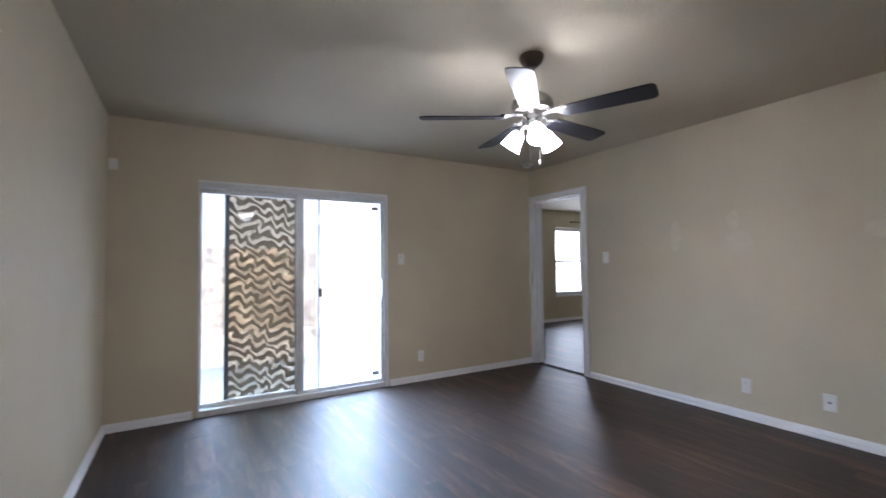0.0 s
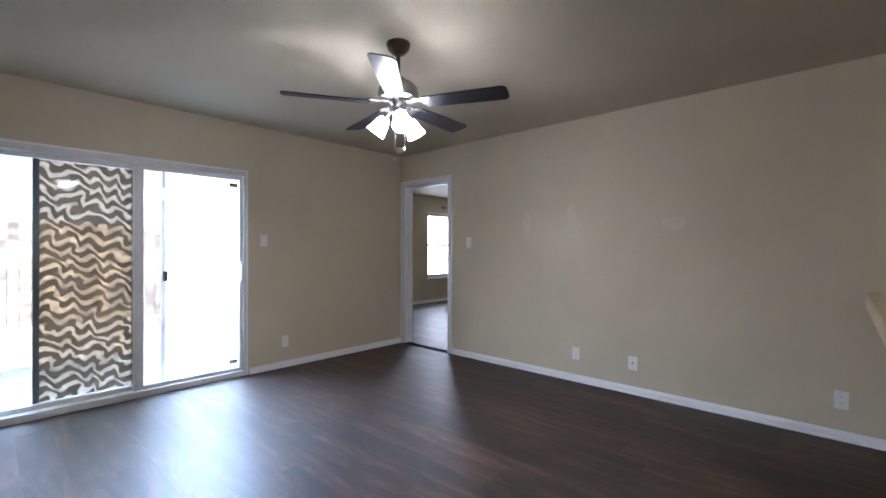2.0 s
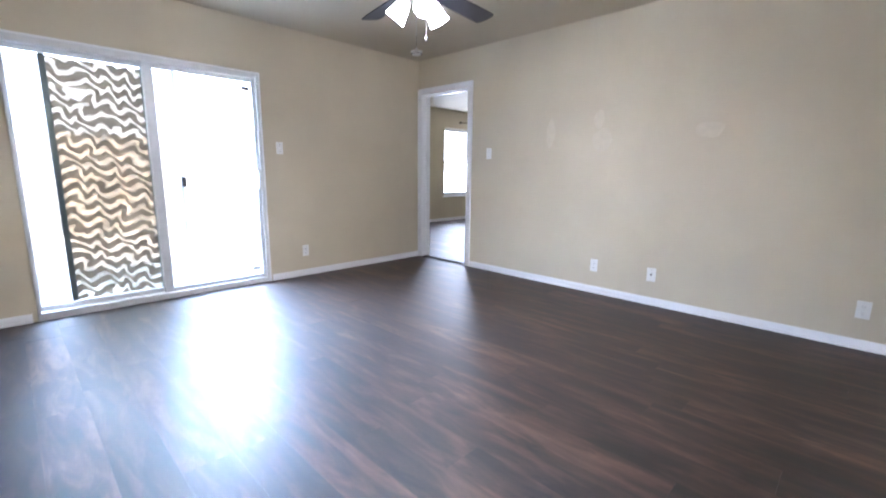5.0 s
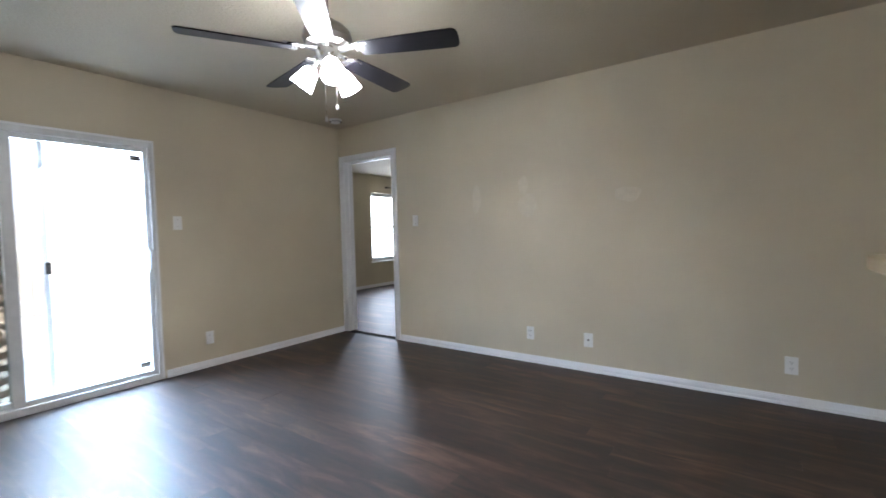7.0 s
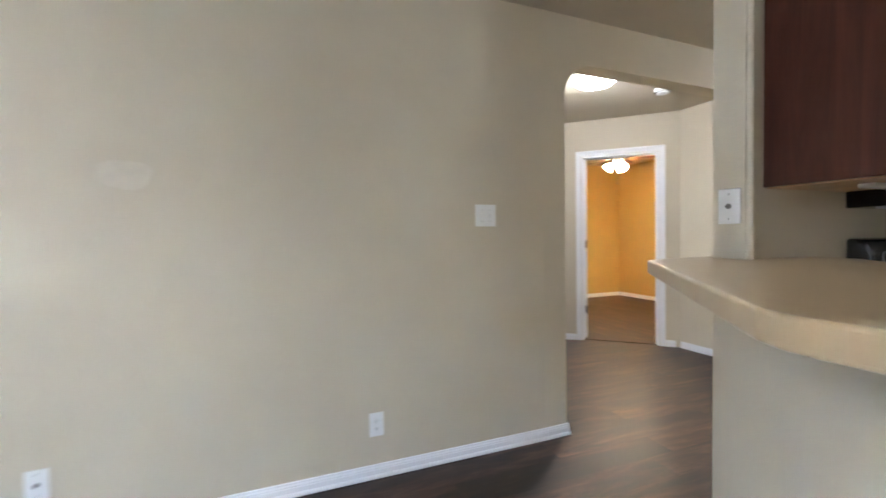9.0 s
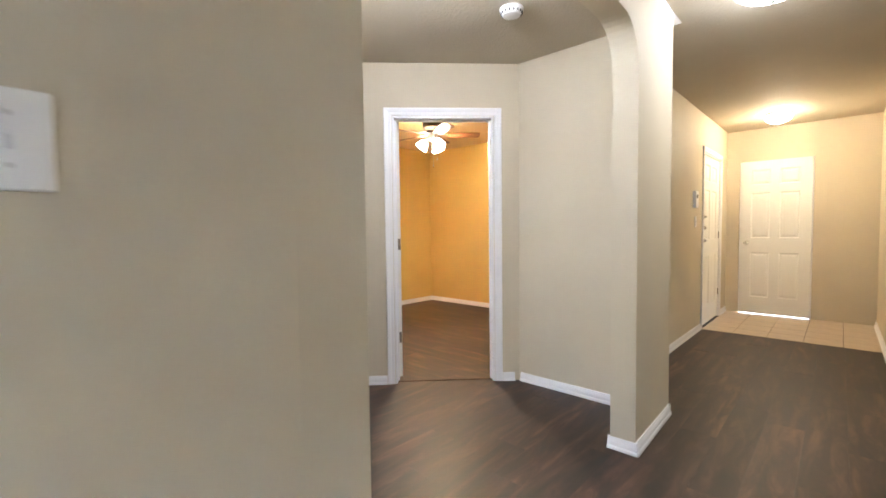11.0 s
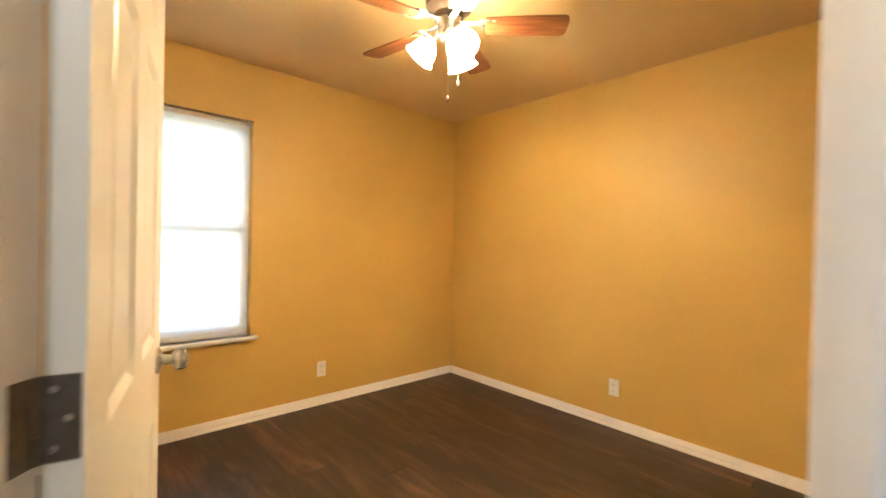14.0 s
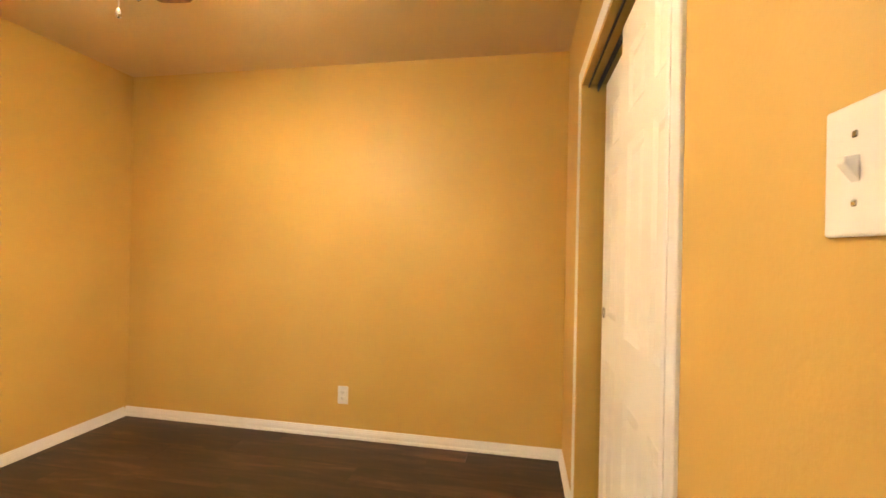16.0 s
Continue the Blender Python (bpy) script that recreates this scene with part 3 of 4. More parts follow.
# ------------------------------------------------------------- sliding glass door
sg = tagged(thing("door_slider", "white aluminium sliding glass door with a screen panel", "sliding door", kind="structure", at=pose(0, 0, 0)))
X0, X1, XM, ZT = -3.765, -2.035, -2.915, 2.0
part("outer_frame", boxes((X0, -0.012, 0, X0 + 0.018, 0.13, ZT), (X1 - 0.03, -0.012, 0, X1, 0.13, ZT), (X0 + 0.018, -0.012, ZT - 0.05, X1 - 0.03, 0.13, ZT),
                          (X0 + 0.018, -0.012, 0.0, X1 - 0.03, 0.13, 0.055), bevel=0.003), ALU, sg)
part("drip_trim", boxes((X0 - 0.004, -0.016, ZT - 0.004, X1 + 0.012, -0.002, ZT + 0.012), (X1 - 0.002, -0.016, 0, X1 + 0.012, -0.002, ZT - 0.004), bevel=0.002), TRIM, sg)


def sash(x0, x1, y0, y1, left, right, rail, label, mat, z0=0.055, z1=1.95):
    return part("sash", boxes((x0, y0, z0, x0 + left, y1, z1), (x1 - right, y0, z0, x1, y1, z1), (x0 + left, y0, z0, x1 - right, y1, z0 + rail), (x0 + left, y0, z1 - rail, x1 - right, y1, z1), bevel=0.003), mat, sg, label)


inner = sash(XM - 0.035, X1 - 0.03, 0.012, 0.045, 0.068, 0.032, 0.036, "white sliding sash", ALU)
outer = sash(X0 + 0.018, XM + 0.02, 0.060, 0.092, 0.012, 0.05, 0.036, "white fixed sash", ALU)
screen = sash(-3.555, XM + 0.005, 0.104, 0.124, 0.038, 0.038, 0.03, "dark bronze screen frame", plain("dark_green_frame", (0.06, 0.075, 0.07), 0.5))
for (a, b, y, par) in ((XM + 0.033, X1 - 0.062, 0.028, inner), (X0 + 0.03, XM - 0.03, 0.076, outer)):
    g = part("glass", boxes((a, y, 0.091, b, y + 0.004, 1.914)), GLASS, par, "clear glass pane")
    g.visible_shadow = False
m_, n_, l_, p_ = nodes_of("woven_solar_screen")
tc_ = n_.new("ShaderNodeTexCoord")
sep = n_.new("ShaderNodeSeparateXYZ")
l_.new(tc_.outputs["Object"], sep.inputs[0])
wob = noise_tex(n_, l_, tc_.outputs["Object"], 4.6, 3)


def calc(op, a, b):
    q = n_.new("ShaderNodeMath")
    q.operation = op
    for k, v in enumerate((a, b)):
        if isinstance(v, (int, float)):
            q.inputs[k].default_value = v
        elif v is not None:
            l_.new(v, q.inputs[k])
    return q.outputs[0]


drift = calc("MULTIPLY", wob.outputs[0], 13.0)
side = calc("SINE", calc("ADD", calc("MULTIPLY", sep.outputs["X"], 44.0), drift), None)
phase = calc("ADD", calc("ADD", calc("MULTIPLY", sep.outputs["Z"], 72.0), calc("MULTIPLY", side, 2.0)), calc("ADD", calc("MULTIPLY", sep.outputs["X"], 22.0), drift))
band = calc("ADD", calc("MULTIPLY", calc("SINE", phase, None), 0.5), 0.5)
rp = ramp(n_, [(0.25, (0.24, 0.24, 0.24)), (0.6, (0.38, 0.38, 0.38)), (0.98, (0.80, 0.80, 0.80))])
l_.new(band, rp.inputs[0])
tr_ = n_.new("ShaderNodeBsdfTransparent")
mixs = n_.new("ShaderNodeMixShader")
tr_.inputs[0].default_value = (0.96, 0.90, 0.80, 1)
p_.inputs["Base Color"].default_value = (0.20, 0.16, 0.11, 1)
p_.inputs["Roughness"].default_value = 0.8
l_.new(rp.outputs[0], mixs.inputs[0])
l_.new(p_.outputs[0], mixs.inputs[1])
l_.new(tr_.outputs[0], mixs.inputs[2])
l_.new(mixs.outputs[0], n_["Material Output"].inputs["Surface"])
mesh_s = part("screen_mesh", boxes((-3.518, 0.113, 0.092, XM - 0.03, 0.115, 1.913)), m_, screen, "brown woven insect screen with moire bands")
net, nn_, nl_, np_ = nodes_of("fine_grey_insect_net")
np_.inputs["Base Color"].default_value = (0.10, 0.10, 0.10, 1)
np_.inputs["Roughness"].default_value = 0.8
see = nn_.new("ShaderNodeBsdfTransparent")
blend = nn_.new("ShaderNodeMixShader")
weave = noise_tex(nn_, nl_, nn_.new("ShaderNodeTexCoord").outputs["Object"], 5.0, 2)
open_ = ramp(nn_, [(0.3, (0.62, 0.62, 0.62)), (0.7, (0.69, 0.69, 0.69))])
nl_.new(weave.outputs[0], open_.inputs[0])
nl_.new(open_.outputs[0], blend.inputs[0])
nl_.new(np_.outputs[0], blend.inputs[1])
nl_.new(see.outputs[0], blend.inputs[2])
nl_.new(blend.outputs[0], nn_["Material Output"].inputs["Surface"])
part("outer_net", boxes((X0 + 0.019, 0.1255, 0.062, -2.716, 0.1265, 1.94)), net, sg, "fine grey outer insect net")
part("handle", boxes((X1 - 0.064, -0.014, 0.92, X1 - 0.032, 0.012, 1.12), (X1 - 0.058, -0.034, 0.94, X1 - 0.038, -0.014, 1.10), bevel=0.004), ALU, inner, "white pull handle")
part("screen_latch", boxes((-2.735, 0.030, 0.96, -2.700, 0.05, 1.05), bevel=0.006), DARKM, sg, "dark latch")
part("screen_stile", boxes((-2.730, 0.098, 0.06, -2.700, 0.118, 1.94), bevel=0.002), ALU, sg, "thin outer screen stile")
for z in (1.86, 0.15):
    part("sticker", boxes((X1 - 0.150, 0.0235, z - 0.018, X1 - 0.077, 0.0265, z + 0.018)), DARKM, inner, "small dark glazing label")
    part("sticker_bar", boxes((X1 - 0.143, 0.0225, z - 0.004, X1 - 0.084, 0.0232, z + 0.004)), PLASTIC, inner)

# ------------------------------------------------------------- wall plates
EW = pose(0, 0, 0, 0, 0, -90)
for y, z, kind, lab in ((-1.168, 1.32, "switch", "white single light switch on the beige wall"), (-2.47, 0.265, "outlet", "white duplex outlet above the baseboard"),
                        (-2.988, 0.265, "blank", "white cable plate above the baseboard"), (-4.305, 0.265, "outlet", "white duplex outlet above the baseboard"),
                        (-4.925, 1.30, "double", "white double light switch beside the archway")):
    plate(kind, pose(-0.001, y, z) @ EW, lab, "living room wall plates")
plate("switch", pose(-1.862, -0.001, 1.33), "white light switch beside the glass door", "living room wall plates")
plate("outlet", pose(-1.634, -0.001, 0.27), "white outlet beside the glass door", "living room wall plates")
plate("blank", pose(-1.092, -5.286, 1.277, 0, 0, 180), "white cable jack plate on the column end", "living room wall plates")
plate("outlet", pose(4.379, -8.712, 0.275) @ EW, "white outlet on the golden wall", "bedroom wall plates")
plate("outlet", pose(2.70, -10.099, 0.28, 0, 0, 180), "white outlet on the golden wall", "bedroom wall plates")
plate("switch", pose(1.296, -7.814, 1.322, 0, 0, 90) @ Matrix.Diagonal((1, 1, 0.92, 1)), "white light switch on the golden wall by the door", "bedroom wall plates")
plate("switch", pose(0.469, -10.25, 1.24) @ EW, "white light switch by the front door")
plate("outlet", pose(0.469, -9.1, 0.3) @ EW, "white outlet in the corridor")
th_ = thing("thermostat", "white wall thermostat box by the front door", "thermostat", at=pose(0.47, -10.2, 1.48) @ EW)
part("housing", boxes((-0.06, -0.03, -0.09, 0.06, 0, 0.09), bevel=0.006, seg=2), PLASTIC, th_)
part("display", boxes((-0.03, -0.032, 0.01, 0.03, -0.0305, 0.05)), DARKM, th_)

# motion sensor high in the corner, smoke detectors
sn = thing("alarm_sensor", "small white alarm sensor in the room corner", "sensor", at=pose(-4.35, 0.0, 2.08))
part("housing", boxes((-0.03, -0.04, -0.045, 0.03, 0, 0.045), bevel=0.012, seg=3), PLASTIC, sn)


def smoke_detector(at, label):
    e = thing("smoke_detector", label, "smoke detector", "smoke detectors", at=at)
    smooth(part("body", lathe([(0, -0.045), (0.035, -0.045), (0.05, -0.040), (0.056, -0.030), (0.058, -0.022), (0.066, -0.020), (0.068, -0.004), (0.066, 0), (0, 0)], 28), PLASTIC, e))
    part("vents", boxes(*[(0.0595 * math.cos(a) - 0.003, 0.0595 * math.sin(a) - 0.003, -0.034, 0.0595 * math.cos(a) + 0.003, 0.0595 * math.sin(a) + 0.003, -0.024) for a in [k * math.pi / 8 for k in range(16)]]), DARKM, e)


smoke_detector(pose(0.70, -7.03, H - 0.03), "white round smoke detector on the hall ceiling")
smoke_detector(pose(-0.33, -0.33, H), "white round smoke detector near the ceiling corner")

vent = thing("ceiling_vent", "white extractor grille on the bathroom ceiling", "vent", at=pose(3.0, -6.50, H))
part("frame", boxes((-0.14, -0.14, -0.014, 0.14, -0.112, 0), (-0.14, 0.112, -0.014, 0.14, 0.14, 0), (-0.14, -0.112, -0.014, -0.112, 0.112, 0), (0.112, -0.112, -0.014, 0.14, 0.112, 0), bevel=0.003), PLASTIC, vent)
part("backing", boxes((-0.112, -0.112, -0.003, 0.112, 0.112, -0.0005)), DARKM, vent, "dark space behind the slats")
for k in range(9):
    part("slat", boxes((-0.112, -0.104 + 0.025 * k, -0.011, 0.112, -0.098 + 0.025 * k, -0.004)), PLASTIC, vent)

# ------------------------------------------------------------- ceiling lights
def dome_light(at, r, label, mat, watts, colour):
    e = thing("ceiling_light", label, "ceiling light", "flush ceiling lights", at=at)
    smooth(part("pan", lathe([(0, 0), (r * 0.95, 0), (r * 0.97, -0.02), (r * 0.85, -0.025), (0, -0.025)], 32), PLASTIC, e))
    d = smooth(part("dome", lathe([(r * 0.93, -0.022), (r, -0.035), (r * 0.95, -0.06), (r * 0.75, -0.085), (r * 0.4, -0.105), (0.012, -0.112), (0, -0.112)], 32), mat, e, "lit frosted glass dome"))
    d.visible_shadow = False
    smooth(part("finial", lathe([(0, -0.138), (0.009, -0.132), (0.011, -0.124), (0.007, -0.118), (0.012, -0.112), (0, -0.111)], 14), STEEL, e))
    p = at.translation
    bulb("bulb_light", (p.x, p.y, p.z - 0.075), watts, colour, 0.12)


dome_light(pose(0.62, -6.22, H - 0.03), 0.17, "lit frosted dome light on the hall ceiling", DOME, 8, NEUTRAL)
dome_light(pose(-0.42, -7.75, H), 0.17, "lit frosted dome light on the corridor ceiling", DOME, 1.7, NEUTRAL)
dome_light(pose(-2.75, -5.7, H), 0.17, "lit frosted dome light on the kitchen ceiling", DOME, 2.5, NEUTRAL)
dome_light(pose(2.35, -5.35, H), 0.15, "lit frosted dome light on the bathroom ceiling", DOME, 5.5, NEUTRAL)
dome_light(pose(-0.15, -11.2, H), 0.13, "lit warm dome light by the front door", DOME_W, 8, WARM)

# ------------------------------------------------------------- ceiling fans
def blade_bm(r0, r1, w0, w1):
    out = [(r0, -w0 / 2)]
    for k in range(1, 9):
        f = k / 8
        out.append((r0 + (r1 - 0.03 - r0) * f, -(w0 + (w1 - w0) * math.sin(f * math.pi / 2)) / 2))
    for k in range(9):
        a = -math.pi / 2 + math.pi * k / 8
        out.append((r1 - 0.03 + 0.03 * math.cos(a), w1 / 2 * math.copysign(abs(math.sin(a)) ** 0.5, math.sin(a))))
    for k in range(8, 0, -1):
        f = k / 8
        out.append((r0 + (r1 - 0.03 - r0) * f, (w0 + (w1 - w0) * math.sin(f * math.pi / 2)) / 2))
    out.append((r0, w0 / 2))
    clean = [p for i, p in enumerate(out) if i == 0 or (Vector(p) - Vector(out[i - 1])).length > 1e-4]
    return prism(clean, -0.003, 0.003)


def ceiling_fan(at, label, first, radius, zb, rod, body, blade, shade, scheme, n_lamps, lamp_turn, watts, colour, chain):
    """at: on the ceiling. zb: blade level below the ceiling."""
    e = thing("ceiling_fan", label, "ceiling fan", at=at)
    if rod:
        smooth(part("canopy", lathe([(0, 0), (0.07, 0), (0.072, -0.012), (0.062, -0.04), (0.035, -0.066), (0.02, -0.07), (0, -0.07)], 28), scheme[0], e))
        smooth(part("downrod", lathe([(0.0125, -0.06), (0.0125, zb + 0.15)], 14), scheme[0], e))
        prof = [(0.018, zb + 0.155), (0.04, zb + 0.15), (0.05, zb + 0.13), (0.085, zb + 0.12), (0.115, zb + 0.09), (0.122, zb + 0.055), (0.11, zb + 0.03), (0.07, zb + 0.02), (0, zb + 0.02)]
    else:
        prof = [(0, 0), (0.105, 0), (0.108, -0.015), (0.10, -0.03), (0.112, -0.05), (0.115, -0.09), (0.108, -0.12), (0.09, -0.135), (0.07, zb + 0.045), (0.065, zb + 0.02), (0, zb + 0.02)]
    smooth(part("motor_housing", lathe(prof, 32), body, e))
    smooth(part("switch_housing", lathe([(0, zb + 0.02), (0.055, zb + 0.02), (0.058, zb), (0.05, zb - 0.03), (0.042, zb - 0.06), (0.03, zb - 0.075), (0.012, zb - 0.08), (0, zb - 0.082)], 28), scheme[1], e))
    for k in range(5):
        turn = pose(0, 0, zb, 0, 0, first + 72 * k)
        arm = boxes((0.05, -0.016, 0.004, 0.16, 0.016, 0.010), (0.14, -0.042, -0.001, 0.215, 0.042, 0.004), bevel=0.0025)
        part("blade_iron", arm, scheme[1], e, at=turn @ pose(0, 0, 0, 0, 0, 0))
        part("blade", blade_bm(0.17, radius, 0.105, 0.135), blade, e, at=turn @ pose(0, 0, -0.004, -11, 0, 0))
    for k in range(n_lamps):
        a = radians(lamp_turn + 360 / n_lamps * k)
        tilt = pose(0, 0, 0, 0, 0, math.degrees(a)) @ pose(0.055, 0, zb - 0.045, 0, 142, 0)
        smooth(part("lamp_arm", lathe([(0.010, -0.02), (0.010, 0.03), (0.022, 0.034), (0.024, 0.05), (0, 0.05)], 14, None, tilt), scheme[1], e))
        if shade[1] == "square":
            pr = [(0.024, 0.045), (0.034, 0.055), (0.042, 0.085), (0.050, 0.12), (0.058, 0.15), (0.055, 0.15), (0.04, 0.09), (0.02, 0.055)]
        else:
            pr = [(0.022, 0.045), (0.04, 0.055), (0.056, 0.08), (0.06, 0.10), (0.064, 0.118), (0.074, 0.132), (0.071, 0.132), (0.055, 0.10), (0.02, 0.055)]
        s = smooth(part("shade", lathe(pr, 24, None, tilt), shade[0], e, "lit frosted glass shade"))
        p = at @ tilt @ Vector((0, 0, 0.085 if shade[1] == "square" else 0.07))
        bulb("bulb_light", p, watts, colour, 0.022)
    for k, (dx, dy, ln) in enumerate(chain):
        part("pull_chain", tube([(dx, dy, zb - 0.06), (dx, dy, zb - 0.06 - ln)], 0.0016, 6), scheme[1], e)
        smooth(part("chain_finial", lathe([(0, 0.012), (0.005, 0.008), (0.008, -0.004), (0.007, -0.014), (0, -0.02)], 12, None, Matrix.Translation((dx, dy, zb - 0.06 - ln))), scheme[1], e, "white pull knob"))
    return e


# bronze on canopy and rod, dark nickel housing: shade near the ceiling as colour
ceiling_fan(pose(-2.13, -2.36, H), "five-blade dark ceiling fan with lit glass shades", 222, 0.66, -0.36, True, NICKEL_SHADED, BLADE_D, (SHADE_N, "square"), (BRONZE, STEEL), 3, 118, 10, (1.0, 0.98, 0.96), ((-0.01, 0.015, 0.27), (0.05, 0.0, 0.2)))
ceiling_fan(pose(2.765, -8.505, H), "five-blade cherry ceiling fan with warm lit tulip shades", 225, 0.545, -0.195, False, BRONZE, BLADE_R, (SHADE_W, "bell"), (BRONZE, STEEL), 3, 45, 9.5, WARM, ((-0.05, 0.043, 0.30), (-0.06, -0.01, 0.22)))

# ------------------------------------------------------------- breakfast bar and kitchen
half = prism([(-2.95, -4.56), (-1.82, -4.56), (-1.035, -5.284), (-1.159, -5.284), (-1.159, -5.34), (-1.87, -4.68), (-2.95, -4.68)], 0, 1.055)
tagged(part("wall_bar", half, BEIGE), kind="structure")
tagged(part("trim_column_corner", lathe([(0.0, 1.102), (0.013, 1.102), (0.013, H), (0.0, H)], 14, None, Matrix.Translation((-1.155, -5.289, 0))), BEIGE), kind="structure")
bt = thing("bar_top", "tan laminate breakfast bar top with rounded edge", "bar counter", at=pose(0, 0, 1.044))
BAR = [(-3.0, -4.355), (-1.82, -4.355), (-1.78, -4.362), (-1.745, -4.38), (-1.035, -4.978), (-1.012, -5.002), (-1.0, -5.03), (-0.955, -5.25), (-0.945, -5.45), (-1.027, -5.45), (-1.027, -5.28), (-1.163, -5.28), (-1.163, -5.55), (-1.32, -5.55), (-1.98, -4.88), (-3.0, -4.88)]
part("slab", prism(BAR, 0.0155, 0.057, "z", 0.006, 3), COUNTER, bt)
part("support_board", prism([(-2.94, -4.50), (-1.80, -4.50), (-1.06, -5.20), (-1.06, -5.27), (-1.19, -5.27), (-1.90, -4.74), (-2.94, -4.74)], 0.0112, 0.0152), TRIM, bt)


def cabinet_door_bm(w, h):
    bm = boxes((0, -0.02, 0, w, 0, h), bevel=0.007, seg=3)
    f = 0.06
    v = boxes((f, -0.022, f, w - f, -0.0195, h - f), bevel=0.001)
    me = bpy.data.meshes.new("tmp")
    v.to_mesh(me)
    v.free()
    bm.from_mesh(me)
    bpy.data.meshes.remove(me)
    return bm


# along the corridor wall: backs to +x, fronts to -x
def side_cabinet(y, w, z, h, d, n, label):
    e = thing("wall_cabinet", label, "cabinet", "kitchen wall cabinets", at=pose(-1.160, y, z))
    part("body", boxes((-d, -w, 0.004, 0, 0, h), bevel=0.002), CABINET, e)
    part("bottom_panel", boxes((-d + 0.012, -w + 0.012, 0.0, -0.004, -0.012, 0.0035)), MAPLE, e, "unstained plywood underside")
    for k in range(n):
        dw = (w - 0.006) / n
        dr = part("door", cabinet_door_bm(dw - 0.004, h - 0.02), CABINET, e, at=pose(-d - 0.001, -0.004 - dw * k, 0.012, 0, 0, -90))
        hx = 0.04 if k % 2 else dw - 0.044
        part("handle", tube([(hx, -0.02, 0.05), (hx, -0.045, 0.055), (hx, -0.045, 0.135), (hx, -0.02, 0.14)], 0.005, 8), STEEL, dr, "nickel bar pull")


side_cabinet(-5.345, 0.455, 1.33, 0.82, 0.312, 1, "dark cherry kitchen wall cabinet with a plain end panel")
side_cabinet(-5.801, 0.78, 1.37, 0.78, 0.312, 2, "dark cherry cabinet above the range hood")
ul = thing("under_cabinet_light", "small white under-cabinet light fitting", "light fitting", at=pose(-1.36, -5.60, 1.33))
part("housing", boxes((-0.022, -0.11, -0.014, 0.022, 0.11, -0.0005), bevel=0.004, seg=2), PLASTIC, ul)
hd = thing("range_hood", "slim black range hood under the cabinet", "range hood", at=pose(-1.160, -5.81, 1.27))
part("shell", prism([(0.0, 0.0), (-0.5, 0.015), (-0.5, 0.06), (-0.34, 0.099), (0.0, 0.099)], 0.0, -0.76, "y", 0.004), BLACK, hd)
part("filter", boxes((-0.42, -0.70, -0.004, -0.06, -0.06, 0.003), bevel=0.001), STEEL, hd, "metal grease filter")
rg = thing("range", "black freestanding kitchen range", "stove", at=pose(-1.161, -5.81, 0))
part("body", boxes((-0.62, -0.755, 0.09, 0, 0, 0.905), (-0.56, -0.72, 0.0, -0.02, -0.03, 0.09), bevel=0.006), BLACK, rg)
part("oven_door", boxes((-0.655, -0.735, 0.28, -0.621, -0.02, 0.80), bevel=0.008), BLACK, rg)
part("oven_handle", tube([(-0.655, -0.07, 0.75), (-0.70, -0.07, 0.75), (-0.70, -0.685, 0.75), (-0.655, -0.685, 0.75)], 0.011, 10), STEEL, rg)
part("cooktop", boxes((-0.63, -0.757, 0.906, 0, 0.002, 0.925), bevel=0.004), BLACK, rg)
bg = smooth(part("backguard", prism([(0.0, 0.926), (-0.062, 0.926), (-0.082, 0.97), (-0.088, 1.04), (-0.080, 1.10), (-0.060, 1.14), (-0.035, 1.158), (0.0, 1.16)], 0.0, -0.755, "y", 0.012, 3), BLACK, rg, "glossy black rounded control panel"))
for y in (-0.075, -0.175, -0.58, -0.68):
    turn = pose(-0.084, y, 1.085, 0, -80, 0)
    smooth(part("knob", lathe([(0, 0), (0.024, 0), (0.024, 0.006), (0.019, 0.012), (0.017, 0.034), (0.012, 0.039), (0, 0.039)], 20, None, turn), BLACK, bg, "black control knob"))
    smooth(part("knob_ring", lathe([(0.0242, 0.0), (0.027, 0.001), (0.027, 0.004), (0.0242, 0.005)], 20, None, turn), STEEL, bg, "thin chrome ring"))
for x in (-0.21, -0.47):
    for y in (-0.18, -0.56):
        part("burner", lathe([(0.03, 0.926), (0.09, 0.927), (0.092, 0.934), (0.085, 0.938), (0.02, 0.938)], 20, None, Matrix.Translation((x, y, 0))), DARKM, rg)
kc = thing("base_cabinet", "dark cherry base cabinet between bar and range", "cabinet", "kitchen base cabinets", at=pose(-1.161, -5.36, 0))
part("body", boxes((-0.58, -0.44, 0.1, 0, 0, 0.87), (-0.51, -0.44, 0, 0, 0, 0.1)), CABINET, kc)
part("door", cabinet_door_bm(0.43, 0.72), CABINET, kc, at=pose(-0.581, -0.005, 0.13, 0, 0, -90))
kt = thing("countertop", "tan laminate countertop beside the range", "countertop", at=pose(-1.161, -5.36, 0.871))
part("slab", boxes((-0.62, -0.445, 0, 0, 0.0, 0.04), bevel=0.006, seg=2), COUNTER, kt)
part("backsplash", boxes((-0.021, -0.445, 0.041, 0, 0.0, 0.14), bevel=0.003), COUNTER, kt)


